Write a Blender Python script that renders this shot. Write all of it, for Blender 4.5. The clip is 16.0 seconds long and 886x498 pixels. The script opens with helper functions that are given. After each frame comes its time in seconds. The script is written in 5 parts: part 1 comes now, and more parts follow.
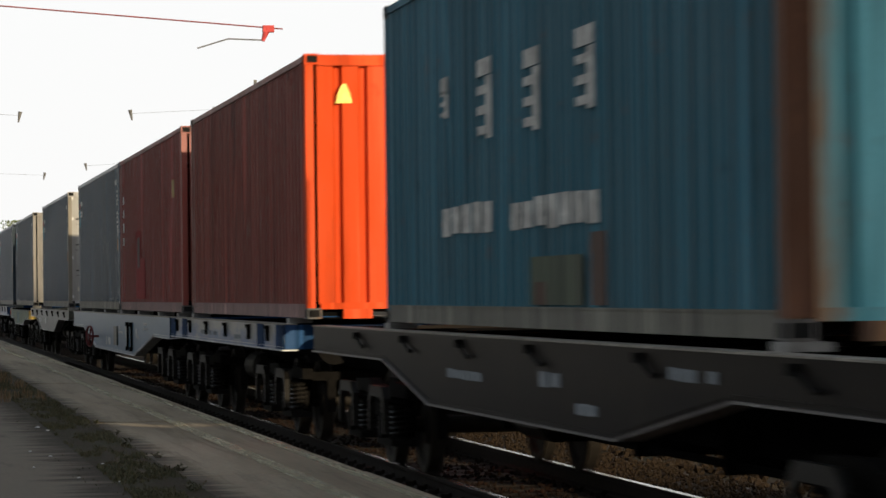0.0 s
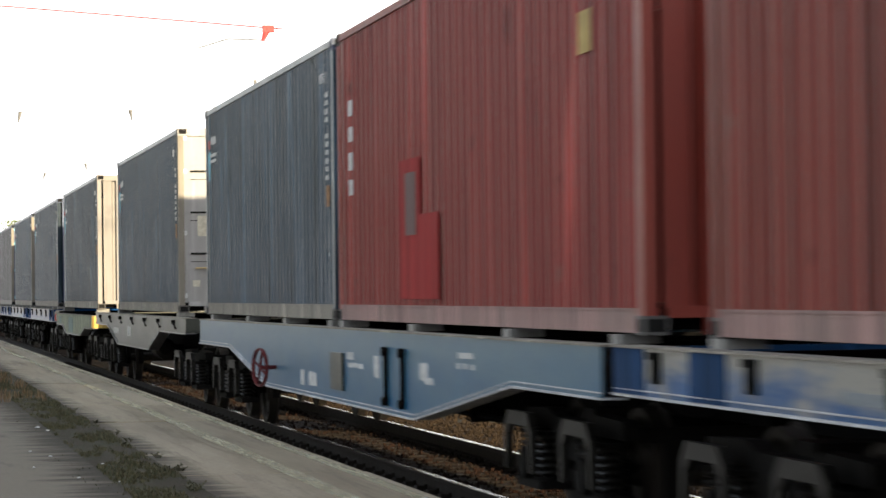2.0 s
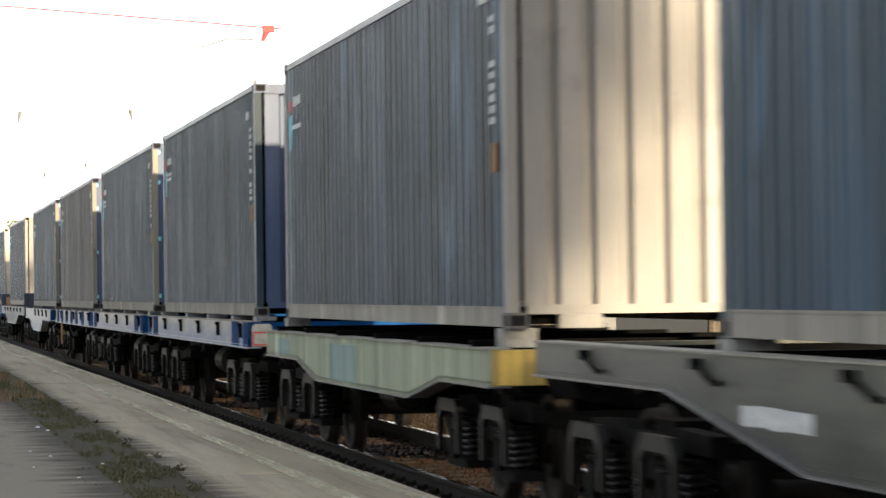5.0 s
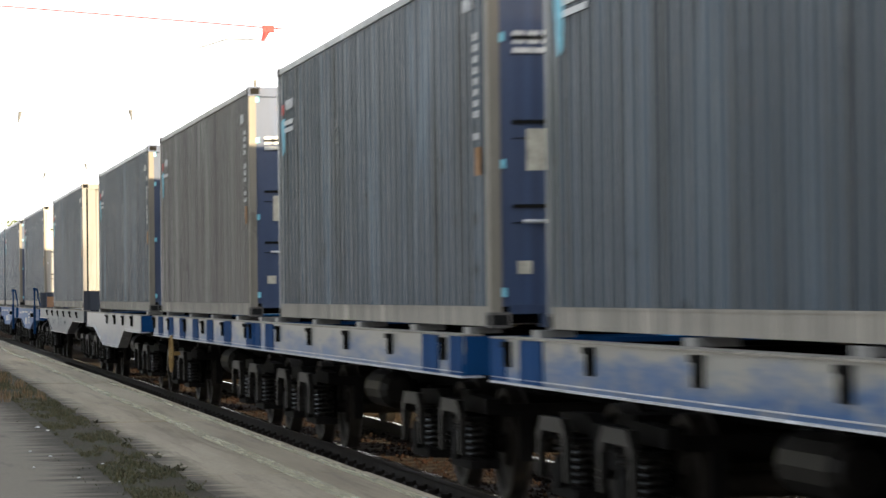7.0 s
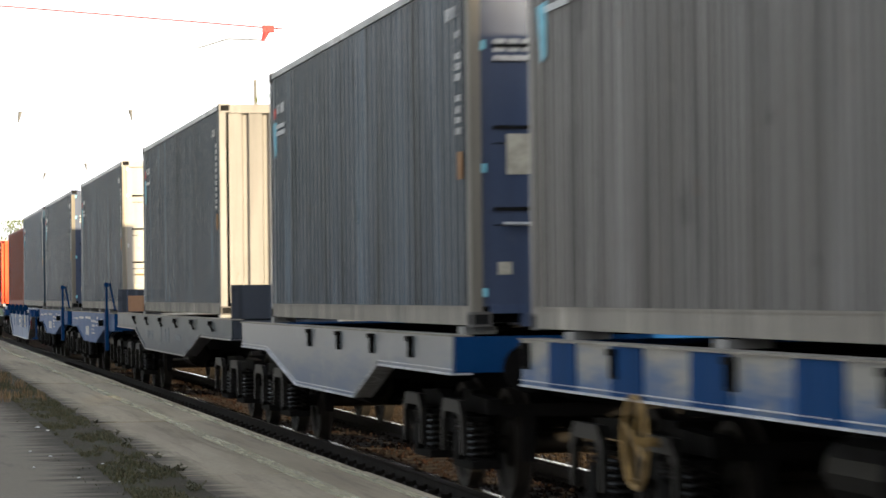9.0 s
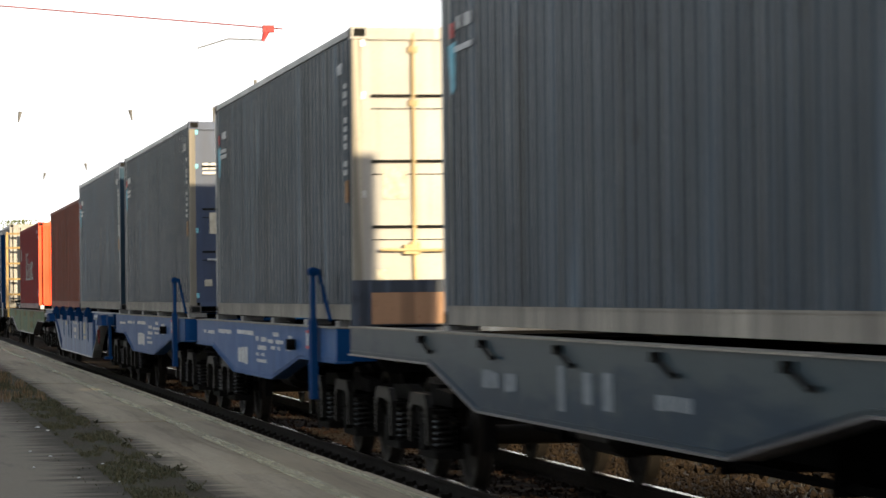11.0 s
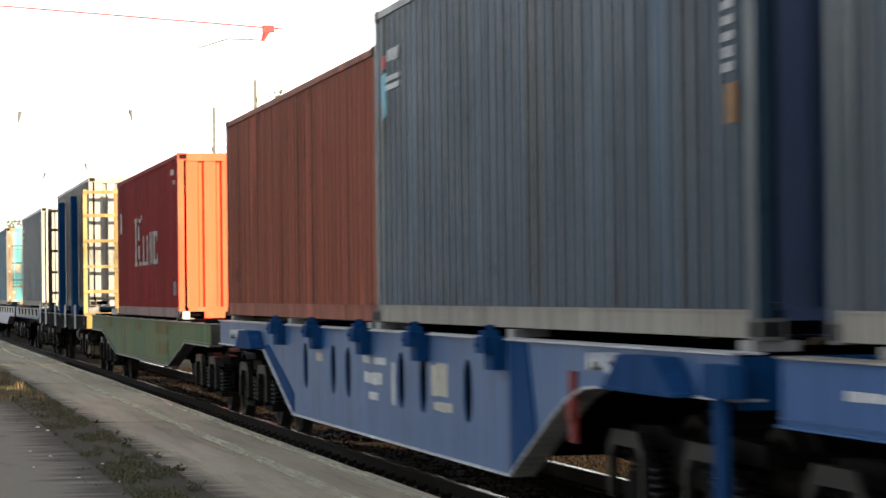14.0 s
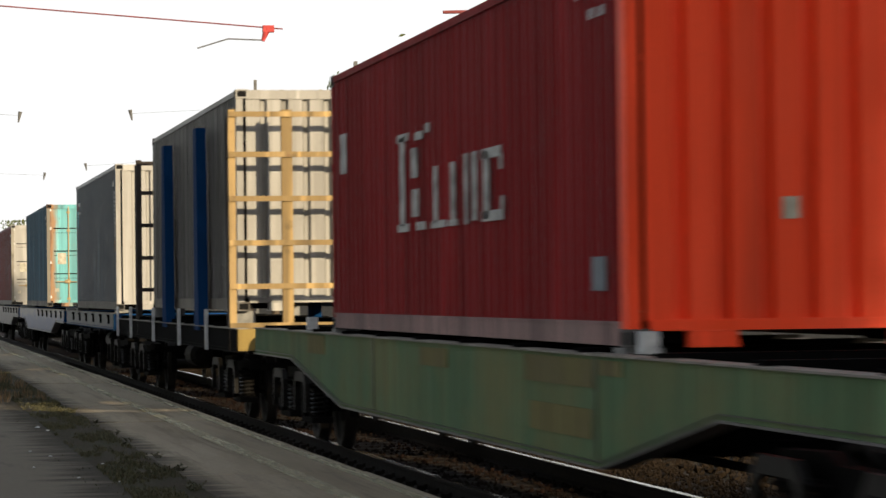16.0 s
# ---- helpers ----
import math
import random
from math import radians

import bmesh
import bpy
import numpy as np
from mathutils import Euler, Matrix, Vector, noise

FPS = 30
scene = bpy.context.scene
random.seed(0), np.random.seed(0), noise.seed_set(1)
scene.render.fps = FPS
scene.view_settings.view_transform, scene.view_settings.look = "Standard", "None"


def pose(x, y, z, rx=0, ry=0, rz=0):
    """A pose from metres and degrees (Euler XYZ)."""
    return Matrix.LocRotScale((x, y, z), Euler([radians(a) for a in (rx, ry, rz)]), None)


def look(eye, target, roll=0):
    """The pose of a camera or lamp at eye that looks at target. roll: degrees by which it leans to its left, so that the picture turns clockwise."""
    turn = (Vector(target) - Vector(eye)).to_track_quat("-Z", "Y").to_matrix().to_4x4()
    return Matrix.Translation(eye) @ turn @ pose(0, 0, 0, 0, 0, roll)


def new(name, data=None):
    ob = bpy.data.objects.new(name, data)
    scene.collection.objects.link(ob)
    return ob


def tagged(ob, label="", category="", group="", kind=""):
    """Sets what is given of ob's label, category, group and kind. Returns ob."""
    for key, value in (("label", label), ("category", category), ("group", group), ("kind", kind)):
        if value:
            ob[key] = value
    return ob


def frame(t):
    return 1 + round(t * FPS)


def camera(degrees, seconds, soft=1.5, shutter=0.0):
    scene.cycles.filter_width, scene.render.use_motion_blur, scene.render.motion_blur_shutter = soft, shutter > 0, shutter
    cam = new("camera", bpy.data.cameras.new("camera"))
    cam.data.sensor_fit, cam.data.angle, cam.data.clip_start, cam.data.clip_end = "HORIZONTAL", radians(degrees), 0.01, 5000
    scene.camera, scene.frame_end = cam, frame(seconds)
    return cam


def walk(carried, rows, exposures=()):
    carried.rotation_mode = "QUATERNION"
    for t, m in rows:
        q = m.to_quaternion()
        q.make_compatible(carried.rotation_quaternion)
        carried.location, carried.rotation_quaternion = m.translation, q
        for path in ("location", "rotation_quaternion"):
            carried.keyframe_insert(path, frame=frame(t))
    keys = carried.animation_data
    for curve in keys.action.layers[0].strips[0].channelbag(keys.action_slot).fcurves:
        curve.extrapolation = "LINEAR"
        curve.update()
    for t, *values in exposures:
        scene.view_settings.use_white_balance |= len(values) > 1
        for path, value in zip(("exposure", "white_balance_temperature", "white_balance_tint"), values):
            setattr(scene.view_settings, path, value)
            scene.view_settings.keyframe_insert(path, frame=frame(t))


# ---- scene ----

# ---------------------------------------------------------------- camera
cam = camera(17.12, 16.0, soft=1.5, shutter=0.5)
EYE = (-4.525, 0.0, 1.6975)
YAW, PITCH, ROLL = 10.742, 0.839, -0.675
AIM = (EYE[0] + math.sin(radians(YAW)), math.cos(radians(YAW)), EYE[2] + math.tan(radians(PITCH)))
HELD = look(EYE, AIM, ROLL)
EXPOSURES = [(0.0, 0.55), (0.5, 0.95), (1.0, 0.98), (1.5, 1.65), (2.5, 1.95), (3.5, 1.95), (6.0, 2.1), (8.0, 2.1), (10.5, 1.35), (12.5, 1.65),
             (13.5, 1.85), (14.5, 1.6), (15.0, 1.2), (15.5, 0.85), (16.0, 0.65)]
walk(cam, [(0.0, HELD), (16.0, HELD)], EXPOSURES)

# ---------------------------------------------------------------- world and sun
TO_SUN = Vector((0.465, -1.0, 0.265)).normalized()
world = bpy.data.worlds.new("sky")
scene.world = world
world.use_nodes = True
wn = world.node_tree.nodes
sky = wn.new("ShaderNodeTexSky")
sky.sky_type = "NISHITA"
sky.sun_disc = False
sky.sun_elevation = math.asin(TO_SUN.z)
sky.sun_rotation = math.atan2(TO_SUN.x, TO_SUN.y)
sky.air_density, sky.dust_density, sky.ozone_density = 1.0, 2.0, 1.0
haze = wn.new("ShaderNodeMix")  # white haze, thick along the horizon and thin overhead
haze.data_type = "RGBA"
haze.inputs[7].default_value = (6.7, 6.7, 6.7, 1)
heading, split, thick = wn.new("ShaderNodeTexCoord"), wn.new("ShaderNodeSeparateXYZ"), wn.new("ShaderNodeMapRange")
thick.interpolation_type = "SMOOTHSTEP"
for key, value in (("From Min", 0.10), ("From Max", 0.42), ("To Min", 0.97), ("To Max", 0.30)):
    thick.inputs[key].default_value = value
wl = world.node_tree.links
wl.new(heading.outputs["Generated"], split.inputs[0])
wl.new(split.outputs["Z"], thick.inputs["Value"])
wl.new(thick.outputs[0], haze.inputs[0])
wl.new(sky.outputs[0], haze.inputs[6])
wl.new(haze.outputs[2], wn["Background"].inputs["Color"])
wn["Background"].inputs["Strength"].default_value = 0.1
sun = new("sun", bpy.data.lights.new("sun", "SUN"))
sun.data.energy, sun.data.angle, sun.data.color = 5.0, radians(1.2), (1.0, 0.81, 0.53)
sun.matrix_world = look(TO_SUN * 100, (0, 0, 0))


# ---------------------------------------------------------------- materials
def nodes_of(name):
    m = bpy.data.materials.new(name)
    m.use_nodes = True
    return m, m.node_tree.nodes, m.node_tree.links, m.node_tree.nodes["Principled BSDF"]


def noise_node(n, l, scale, stretch=(1, 1, 1), detail=4.0, rough=0.55, where="Object", shift=False):
    co = n.new("ShaderNodeTexCoord")
    mp = n.new("ShaderNodeMapping")
    mp.inputs["Scale"].default_value = stretch
    if where == "World":
        geo = n.new("ShaderNodeNewGeometry")
        l.new(geo.outputs["Position"], mp.inputs["Vector"])
    else:
        l.new(co.outputs["Object"], mp.inputs["Vector"])
    if shift:
        info = n.new("ShaderNodeObjectInfo")
        mul = n.new("ShaderNodeMath")
        mul.operation = "MULTIPLY"
        mul.inputs[1].default_value = 90.0
        l.new(info.outputs["Random"], mul.inputs[0])
        l.new(mul.outputs[0], mp.inputs["Location"])
    tex = n.new("ShaderNodeTexNoise")
    tex.inputs["Scale"].default_value = scale
    tex.inputs["Detail"].default_value = detail
    tex.inputs["Roughness"].default_value = rough
    l.new(mp.outputs[0], tex.inputs["Vector"])
    return tex.outputs["Fac"]


def ramp(n, l, fac, lo, hi, top=1.0):
    r = n.new("ShaderNodeMapRange")
    r.inputs["From Min"].default_value, r.inputs["From Max"].default_value = lo, hi
    r.inputs["To Max"].default_value = top
    l.new(fac, r.inputs["Value"])
    return r.outputs[0]


def mix(n, l, fac, a, b):
    m = n.new("ShaderNodeMix")
    m.data_type = "RGBA"
    for k, v in ((6, a), (7, b)):
        if isinstance(v, tuple):
            m.inputs[k].default_value = (*v, 1)
        else:
            l.new(v, m.inputs[k])
    if isinstance(fac, float):
        m.inputs[0].default_value = fac
    else:
        l.new(fac, m.inputs[0])
    return m.outputs[2]


def bump(n, l, fac, bsdf, strength=0.3, dist=0.01):
    b = n.new("ShaderNodeBump")
    b.inputs["Strength"].default_value, b.inputs["Distance"].default_value = strength, dist
    l.new(fac, b.inputs["Height"])
    l.new(b.outputs[0], bsdf.inputs["Normal"])


PAINTS = {}


def paint(name, color, rough=0.42, dust=0.35, rust=0.25, dust_color=(0.24, 0.21, 0.18), spec=0.40, k=0.45, streaks=0.7):
    """Weathered paint on steel: rain streaks, road dust, rust spots, and light on the folds painted as lines."""
    if name in PAINTS:
        return PAINTS[name]
    color, dust_color = tuple(c * k for c in color), tuple(c * k for c in dust_color)
    m, n, l, b = nodes_of(name)
    streak = noise_node(n, l, 1.0, (2.0, 9.0, 0.22), 5, 0.6, shift=True)
    blot = noise_node(n, l, 0.9, (1, 1, 1), 5, 0.6, shift=True)
    fine = noise_node(n, l, 34.0, (1, 1, 1), 3, 0.6, shift=True)
    spots = noise_node(n, l, 5.0, (1.6, 2.4, 0.7), 8, 0.7, shift=True)
    dark = tuple(c * 0.5 for c in color)
    pale = tuple(c * 1.15 + 0.02 * k for c in color)
    c = mix(n, l, ramp(n, l, streak, 0.40, 0.72, 0.75), color, pale)
    c = mix(n, l, ramp(n, l, streak, 0.44, 0.25, 0.8), c, dark)
    # Fine pale and dark streaks stand in for light on the sheet's slopes.
    thin = noise_node(n, l, 1.0, (2.0, 26.0, 0.10), 4, 0.65, shift=True)
    c = mix(n, l, ramp(n, l, thin, 0.55, 0.61, 0.45 * streaks), c, tuple(x * 2.6 + 0.09 * k for x in color))
    c = mix(n, l, ramp(n, l, thin, 0.44, 0.36, 0.5 * streaks), c, tuple(x * 0.3 for x in color))
    c = mix(n, l, ramp(n, l, blot, 0.42, 0.75, dust), c, dust_color)
    broad = noise_node(n, l, 1.0, (1.0, 3.1, 0.045), 5, 0.7, shift=True)
    c = mix(n, l, ramp(n, l, broad, 0.585, 0.62, 0.75 * streaks), c, tuple(x * 0.30 for x in color))
    c = mix(n, l, ramp(n, l, broad, 0.40, 0.35, 0.35 * streaks), c, tuple(x * 1.7 + 0.03 * k for x in color))
    for pitch, width, tone, top in ((1.9, 0.010, 2.6, 0.55), (1.3, 0.012, 0.25, 0.75), (0.55, 0.006, 3.2, 0.6)):
        wander = noise_node(n, l, 1.0, (0.4, pitch, 0.016), 2, 0.6, shift=True)  # fold highlights painted as thin pale lines, with dark lines for contrast
        off, line = n.new("ShaderNodeMath"), n.new("ShaderNodeMath")
        off.operation, line.operation = "SUBTRACT", "ABSOLUTE"
        off.inputs[1].default_value = 0.5
        l.new(wander, off.inputs[0])
        l.new(off.outputs[0], line.inputs[0])
        c = mix(n, l, ramp(n, l, line.outputs[0], width, width * 0.3, top * streaks), c, tuple(x * tone + (0.05 * k if tone > 1 else 0) for x in color))
    scuff = noise_node(n, l, 1.7, (1, 1.8, 0.9), 6, 0.6, shift=True)
    c = mix(n, l, ramp(n, l, scuff, 0.64, 0.69, 0.75 * streaks), c, tuple(x * 0.35 for x in color))
    c = mix(n, l, ramp(n, l, scuff, 0.34, 0.28, 0.6 * streaks), c, dust_color)
    c = mix(n, l, ramp(n, l, fine, 0.50, 0.85, 0.25), c, dark)
    c = mix(n, l, ramp(n, l, spots, 0.66 - 0.08 * rust, 0.74 - 0.05 * rust, min(1.0, 0.35 + rust)), c, (0.13, 0.055, 0.025))
    l.new(c, b.inputs["Base Color"])
    r = n.new("ShaderNodeMapRange")
    r.inputs["To Min"].default_value, r.inputs["To Max"].default_value = rough + 0.1, min(1.0, rough + 0.35)
    l.new(blot, r.inputs["Value"])
    l.new(r.outputs[0], b.inputs["Roughness"])
    b.inputs["Specular IOR Level"].default_value = spec
    dents = noise_node(n, l, 1.0, (1, 2.4, 0.55), 3, 0.5, shift=True)
    both = n.new("ShaderNodeMath")
    both.operation = "MULTIPLY_ADD"
    both.inputs[1].default_value = 6.0
    l.new(dents, both.inputs[0])
    l.new(spots, both.inputs[2])
    bump(n, l, both.outputs[0], b, 0.55, 0.005)
    PAINTS[name] = m
    return m


def pale_topped(name, base, dust, z0, z1, rough=0.25, spec=0.5, soft=0.11, flakes=0.55):
    """Painted web plate, paler from the top (caked dust on the blue sills), ending towards the lower edge in smears."""
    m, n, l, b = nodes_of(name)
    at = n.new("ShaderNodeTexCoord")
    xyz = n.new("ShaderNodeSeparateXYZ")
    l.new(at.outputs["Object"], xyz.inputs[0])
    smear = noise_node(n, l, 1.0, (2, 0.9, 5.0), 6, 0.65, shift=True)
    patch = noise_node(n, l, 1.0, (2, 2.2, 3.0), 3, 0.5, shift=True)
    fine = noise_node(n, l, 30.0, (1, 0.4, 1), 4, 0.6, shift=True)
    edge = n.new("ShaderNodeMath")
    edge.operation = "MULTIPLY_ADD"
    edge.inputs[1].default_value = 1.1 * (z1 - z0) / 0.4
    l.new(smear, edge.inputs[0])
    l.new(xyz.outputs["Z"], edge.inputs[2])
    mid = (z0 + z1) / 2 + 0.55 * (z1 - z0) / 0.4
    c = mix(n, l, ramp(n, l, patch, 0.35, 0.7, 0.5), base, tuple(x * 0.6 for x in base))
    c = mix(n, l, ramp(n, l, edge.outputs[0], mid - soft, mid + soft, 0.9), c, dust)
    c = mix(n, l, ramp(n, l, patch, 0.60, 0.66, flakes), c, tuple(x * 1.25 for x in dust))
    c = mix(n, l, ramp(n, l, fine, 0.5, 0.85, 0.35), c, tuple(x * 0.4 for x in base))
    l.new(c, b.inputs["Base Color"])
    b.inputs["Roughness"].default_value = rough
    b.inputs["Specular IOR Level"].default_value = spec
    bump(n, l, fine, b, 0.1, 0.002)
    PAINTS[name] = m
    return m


def plain(name, color, rough=0.7, metal=0.0, vary=0.35, scale=9.0, spec=0.1):
    if name in PAINTS:
        return PAINTS[name]
    m, n, l, b = nodes_of(name)
    f = noise_node(n, l, scale, (1, 1, 1), 6, 0.65, shift=True)
    l.new(mix(n, l, ramp(n, l, f, 0.3, 0.75), tuple(c * (1 - vary) for c in color), tuple(min(1, c * (1 + vary)) for c in color)), b.inputs["Base Color"])
    b.inputs["Roughness"].default_value, b.inputs["Metallic"].default_value = rough, metal
    b.inputs["Specular IOR Level"].default_value = spec
    bump(n, l, f, b, 0.15, 0.004)
    PAINTS[name] = m
    return m


def surface(name, a, b_, c_, fine, coarse, rough=0.9, bumps=0.5, depth=0.01, stain=(0.03, 0.028, 0.025), stain_at=(0.58, 0.75), stretch=(1, 1, 1), per_piece=0.0):
    """Ground-like surface in world coordinates with fine grain, broad patches and stains."""
    m, n, l, b = nodes_of(name)
    f = noise_node(n, l, fine, (1, 1, 1), 6, 0.7, "World")
    g = noise_node(n, l, coarse, stretch, 5, 0.6, "World")
    s = noise_node(n, l, coarse * 2.7, (stretch[0] * 1.3, stretch[1] * 0.8, 1), 7, 0.7, "World")
    c = mix(n, l, ramp(n, l, f, 0.3, 0.7), a, b_)
    c = mix(n, l, ramp(n, l, g, 0.4, 0.68, 0.8), c, c_)
    c = mix(n, l, ramp(n, l, s, stain_at[0], stain_at[1], 0.75), c, stain)
    if per_piece:
        info = n.new("ShaderNodeObjectInfo")
        c = mix(n, l, ramp(n, l, info.outputs["Random"], 0.0, 1.0, per_piece), c, stain)
    l.new(c, b.inputs["Base Color"])
    b.inputs["Roughness"].default_value = rough
    b.inputs["Specular IOR Level"].default_value = 0.12
    bump(n, l, f, b, bumps, depth)
    return m


# Near-black gear tones: the shade under the wagons is put into the colour.
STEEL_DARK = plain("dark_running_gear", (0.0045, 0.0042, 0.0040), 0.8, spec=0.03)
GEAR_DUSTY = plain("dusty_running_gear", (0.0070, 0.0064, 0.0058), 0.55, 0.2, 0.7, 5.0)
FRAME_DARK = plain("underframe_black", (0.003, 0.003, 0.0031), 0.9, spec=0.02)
# Black that puts the shade of holes and folds into the colour.
RECESS_BLACK = plain("recess_shade_black", (0.008, 0.008, 0.008), 0.9)
WHEEL = plain("wheel_steel", (0.014, 0.012, 0.010), 0.65, 0.2)
SPRING = plain("spring_steel", (0.014, 0.013, 0.012), 0.4, 0.3)
RAIL_SIDE = plain("rail_rust", (0.016, 0.013, 0.011), 0.85)
RAIL_HEAD = plain("rail_polished", (0.55, 0.53, 0.50), 0.22, 1.0, 0.1)
GALV = plain("galvanised", (0.42, 0.43, 0.44), 0.5, 0.6)
PAD = plain("pad_steel", (0.16, 0.16, 0.155), 0.45, 0.2)
RED_OXIDE = plain("red_oxide_tube", (0.17, 0.045, 0.045), 0.6)
MARK_WHITE = plain("marking_white", (0.42, 0.425, 0.42), 0.6, 0, 0.4, 14)
MARK_WORN = plain("marking_worn", (0.36, 0.355, 0.33), 0.7, 0, 0.6, 6)
MARK_GREY = plain("marking_grey", (0.15, 0.17, 0.185), 0.6, 0, 0.3, 14)
MARK_CYAN = plain("marking_cyan", (0.16, 0.42, 0.52), 0.6)
MARK_RED = plain("marking_red", (0.50, 0.07, 0.06), 0.6)
MARK_GREEN = plain("marking_green", (0.10, 0.32, 0.24), 0.6)
MARK_YELLOW = plain("marking_yellow", (0.30, 0.22, 0.07), 0.6)
MARK_ORANGE = plain("marking_orange", (0.24, 0.125, 0.05), 0.6)
STICKER = plain("sticker_beige", (0.36, 0.34, 0.28), 0.6)
RAIL_DUSTY = paint("dusty_rail_paint", (0.29, 0.265, 0.215), 0.45, 0.6, 0.25, k=0.48)
OCHRE_ROD = paint("ochre_rod_paint", (0.34, 0.25, 0.12), 0.5, 0.3, 0.5, k=0.9)


def fold_highlight():
    """Pale highlight painted along the folds of the sheets, stronger in some runs than in others."""
    m, n, l, b = nodes_of("fold_highlight")
    f = noise_node(n, l, 1.0, (1, 1.1, 0.16), 5, 0.7, shift=True)
    l.new(mix(n, l, ramp(n, l, f, 0.42, 0.62), (0.030, 0.030, 0.031), (0.120, 0.116, 0.110)), b.inputs["Base Color"])
    b.inputs["Roughness"].default_value, b.inputs["Specular IOR Level"].default_value = 0.5, 0.2
    return m


FOLD_HIGHLIGHT = fold_highlight()
CASTING_MAT = paint("casting_paint", (0.12, 0.115, 0.11), 0.6, 0.5, 0.7)


# ---------------------------------------------------------------- mesh helpers
def box(bm, x0, x1, y0, y1, z0, z1):
    v = [bm.verts.new(p) for p in ((x0, y0, z0), (x1, y0, z0), (x1, y1, z0), (x0, y1, z0), (x0, y0, z1), (x1, y0, z1), (x1, y1, z1), (x0, y1, z1))]
    for f in ((0, 3, 2, 1), (4, 5, 6, 7), (0, 1, 5, 4), (1, 2, 6, 5), (2, 3, 7, 6), (3, 0, 4, 7)):
        bm.faces.new([v[i] for i in f])
    return v


def tube(bm, a, b, r0, r1=None, seg=10, caps=True):
    a, b = Vector(a), Vector(b)
    r1 = r0 if r1 is None else r1
    q = (b - a).to_track_quat("Z", "Y")
    rings = []
    for p, r in ((a, r0), (b, r1)):
        rings.append([bm.verts.new(p + q @ Vector((r * math.cos(2 * math.pi * i / seg), r * math.sin(2 * math.pi * i / seg), 0))) for i in range(seg)])
    for i in range(seg):
        bm.faces.new((rings[0][i], rings[0][(i + 1) % seg], rings[1][(i + 1) % seg], rings[1][i]))
    if caps:
        bm.faces.new(rings[0][::-1])
        bm.faces.new(rings[1])


def lathe_x(bm, profile, seg=28):
    """Surface turned about the x axis; profile: (x, radius) from end to end."""
    rings = []
    for x, r in profile:
        rings.append([bm.verts.new((x, r * math.cos(2 * math.pi * i / seg), r * math.sin(2 * math.pi * i / seg))) for i in range(seg)])
    for a, b in zip(rings, rings[1:]):
        for i in range(seg):
            bm.faces.new((a[i], a[(i + 1) % seg], b[(i + 1) % seg], b[i]))
    bm.faces.new(rings[0][::-1])
    bm.faces.new(rings[-1])


def plate(bm, outline, x0, x1):
    """A plate of the outline (y, z), between x0 and x1."""
    a = [bm.verts.new((x0, y, z)) for y, z in outline]
    b = [bm.verts.new((x1, y, z)) for y, z in outline]
    bm.faces.new(a)
    bm.faces.new(b[::-1])
    k = len(outline)
    for i in range(k):
        bm.faces.new((a[i], b[i], b[(i + 1) % k], a[(i + 1) % k]))


def ribbon(bm, line, x0, x1, t):
    """A flange of thickness t under the polyline (y, z), between x0 and x1."""
    for (ya, za), (yb, zb) in zip(line, line[1:]):
        v = [bm.verts.new(p) for p in ((x0, ya, za), (x1, ya, za), (x1, yb, zb), (x0, yb, zb), (x0, ya, za - t), (x1, ya, za - t), (x1, yb, zb - t), (x0, yb, zb - t))]
        for f in ((0, 1, 2, 3), (7, 6, 5, 4), (0, 4, 5, 1), (1, 5, 6, 2), (2, 6, 7, 3), (3, 7, 4, 0)):
            bm.faces.new([v[i] for i in f])


def mesh_of(name, bm, material):
    bmesh.ops.recalc_face_normals(bm, faces=bm.faces)
    me = bpy.data.meshes.new(name)
    bm.to_mesh(me)
    bm.free()
    for m in material if isinstance(material, (list, tuple)) else [material]:
        me.materials.append(m)
    return me


def place(name, me, parent=None, at=(0, 0, 0), label="", material=None, turn=(0, 0, 0)):
    ob = new(name, me)
    ob.parent = parent
    ob.location = at
    ob.rotation_euler = [radians(a) for a in turn]
    if material:
        ob.material_slots[0].link = "OBJECT"
        ob.material_slots[0].material = material
    return tagged(ob, label)


def part(name, bm, material, parent, label="", at=(0, 0, 0)):
    return place(name, mesh_of(name, bm, material), parent, at, label)


MESHES = {}


def shared(key, builder, material):
    if key not in MESHES:
        bm = bmesh.new()
        builder(bm)
        MESHES[key] = mesh_of(key.split(":")[0], bm, material)
    return MESHES[key]


def boxes(*dims):
    def build(bm):
        for d in dims:
            box(bm, *d)
    return build


# ---------------------------------------------------------------- ground, track, platform
GROUND_MAT = surface("dry_ground", (0.0169, 0.0126, 0.0076), (0.0287, 0.0220, 0.0135), (0.0152, 0.0169, 0.0076), 9.0, 0.35, 0.95, 0.6, 0.03)
# Shade under the train is put into this near-black ballast colour.
BALLAST_MAT = surface("oily_shaded_ballast", (0.003, 0.002, 0.0015), (0.009, 0.0045, 0.0025), (0.014, 0.0045, 0.0018), 16.0, 0.8, 0.9, 0.9, 0.04)
SHOULDER_MAT = surface("tan_ballast", (0.0070, 0.0046, 0.0025), (0.0230, 0.0143, 0.0072), (0.0140, 0.0087, 0.0040), 14.0, 0.8, 0.9, 0.9, 0.04)
CONCRETE_MAT = surface("platform_concrete", (0.228, 0.194, 0.138), (0.335, 0.290, 0.212), (0.160, 0.127, 0.082), 24.0, 0.6, 0.85, 0.25, 0.005, (0.085, 0.062, 0.043), (0.52, 0.72), (2.2, 0.16, 1), 0.18)
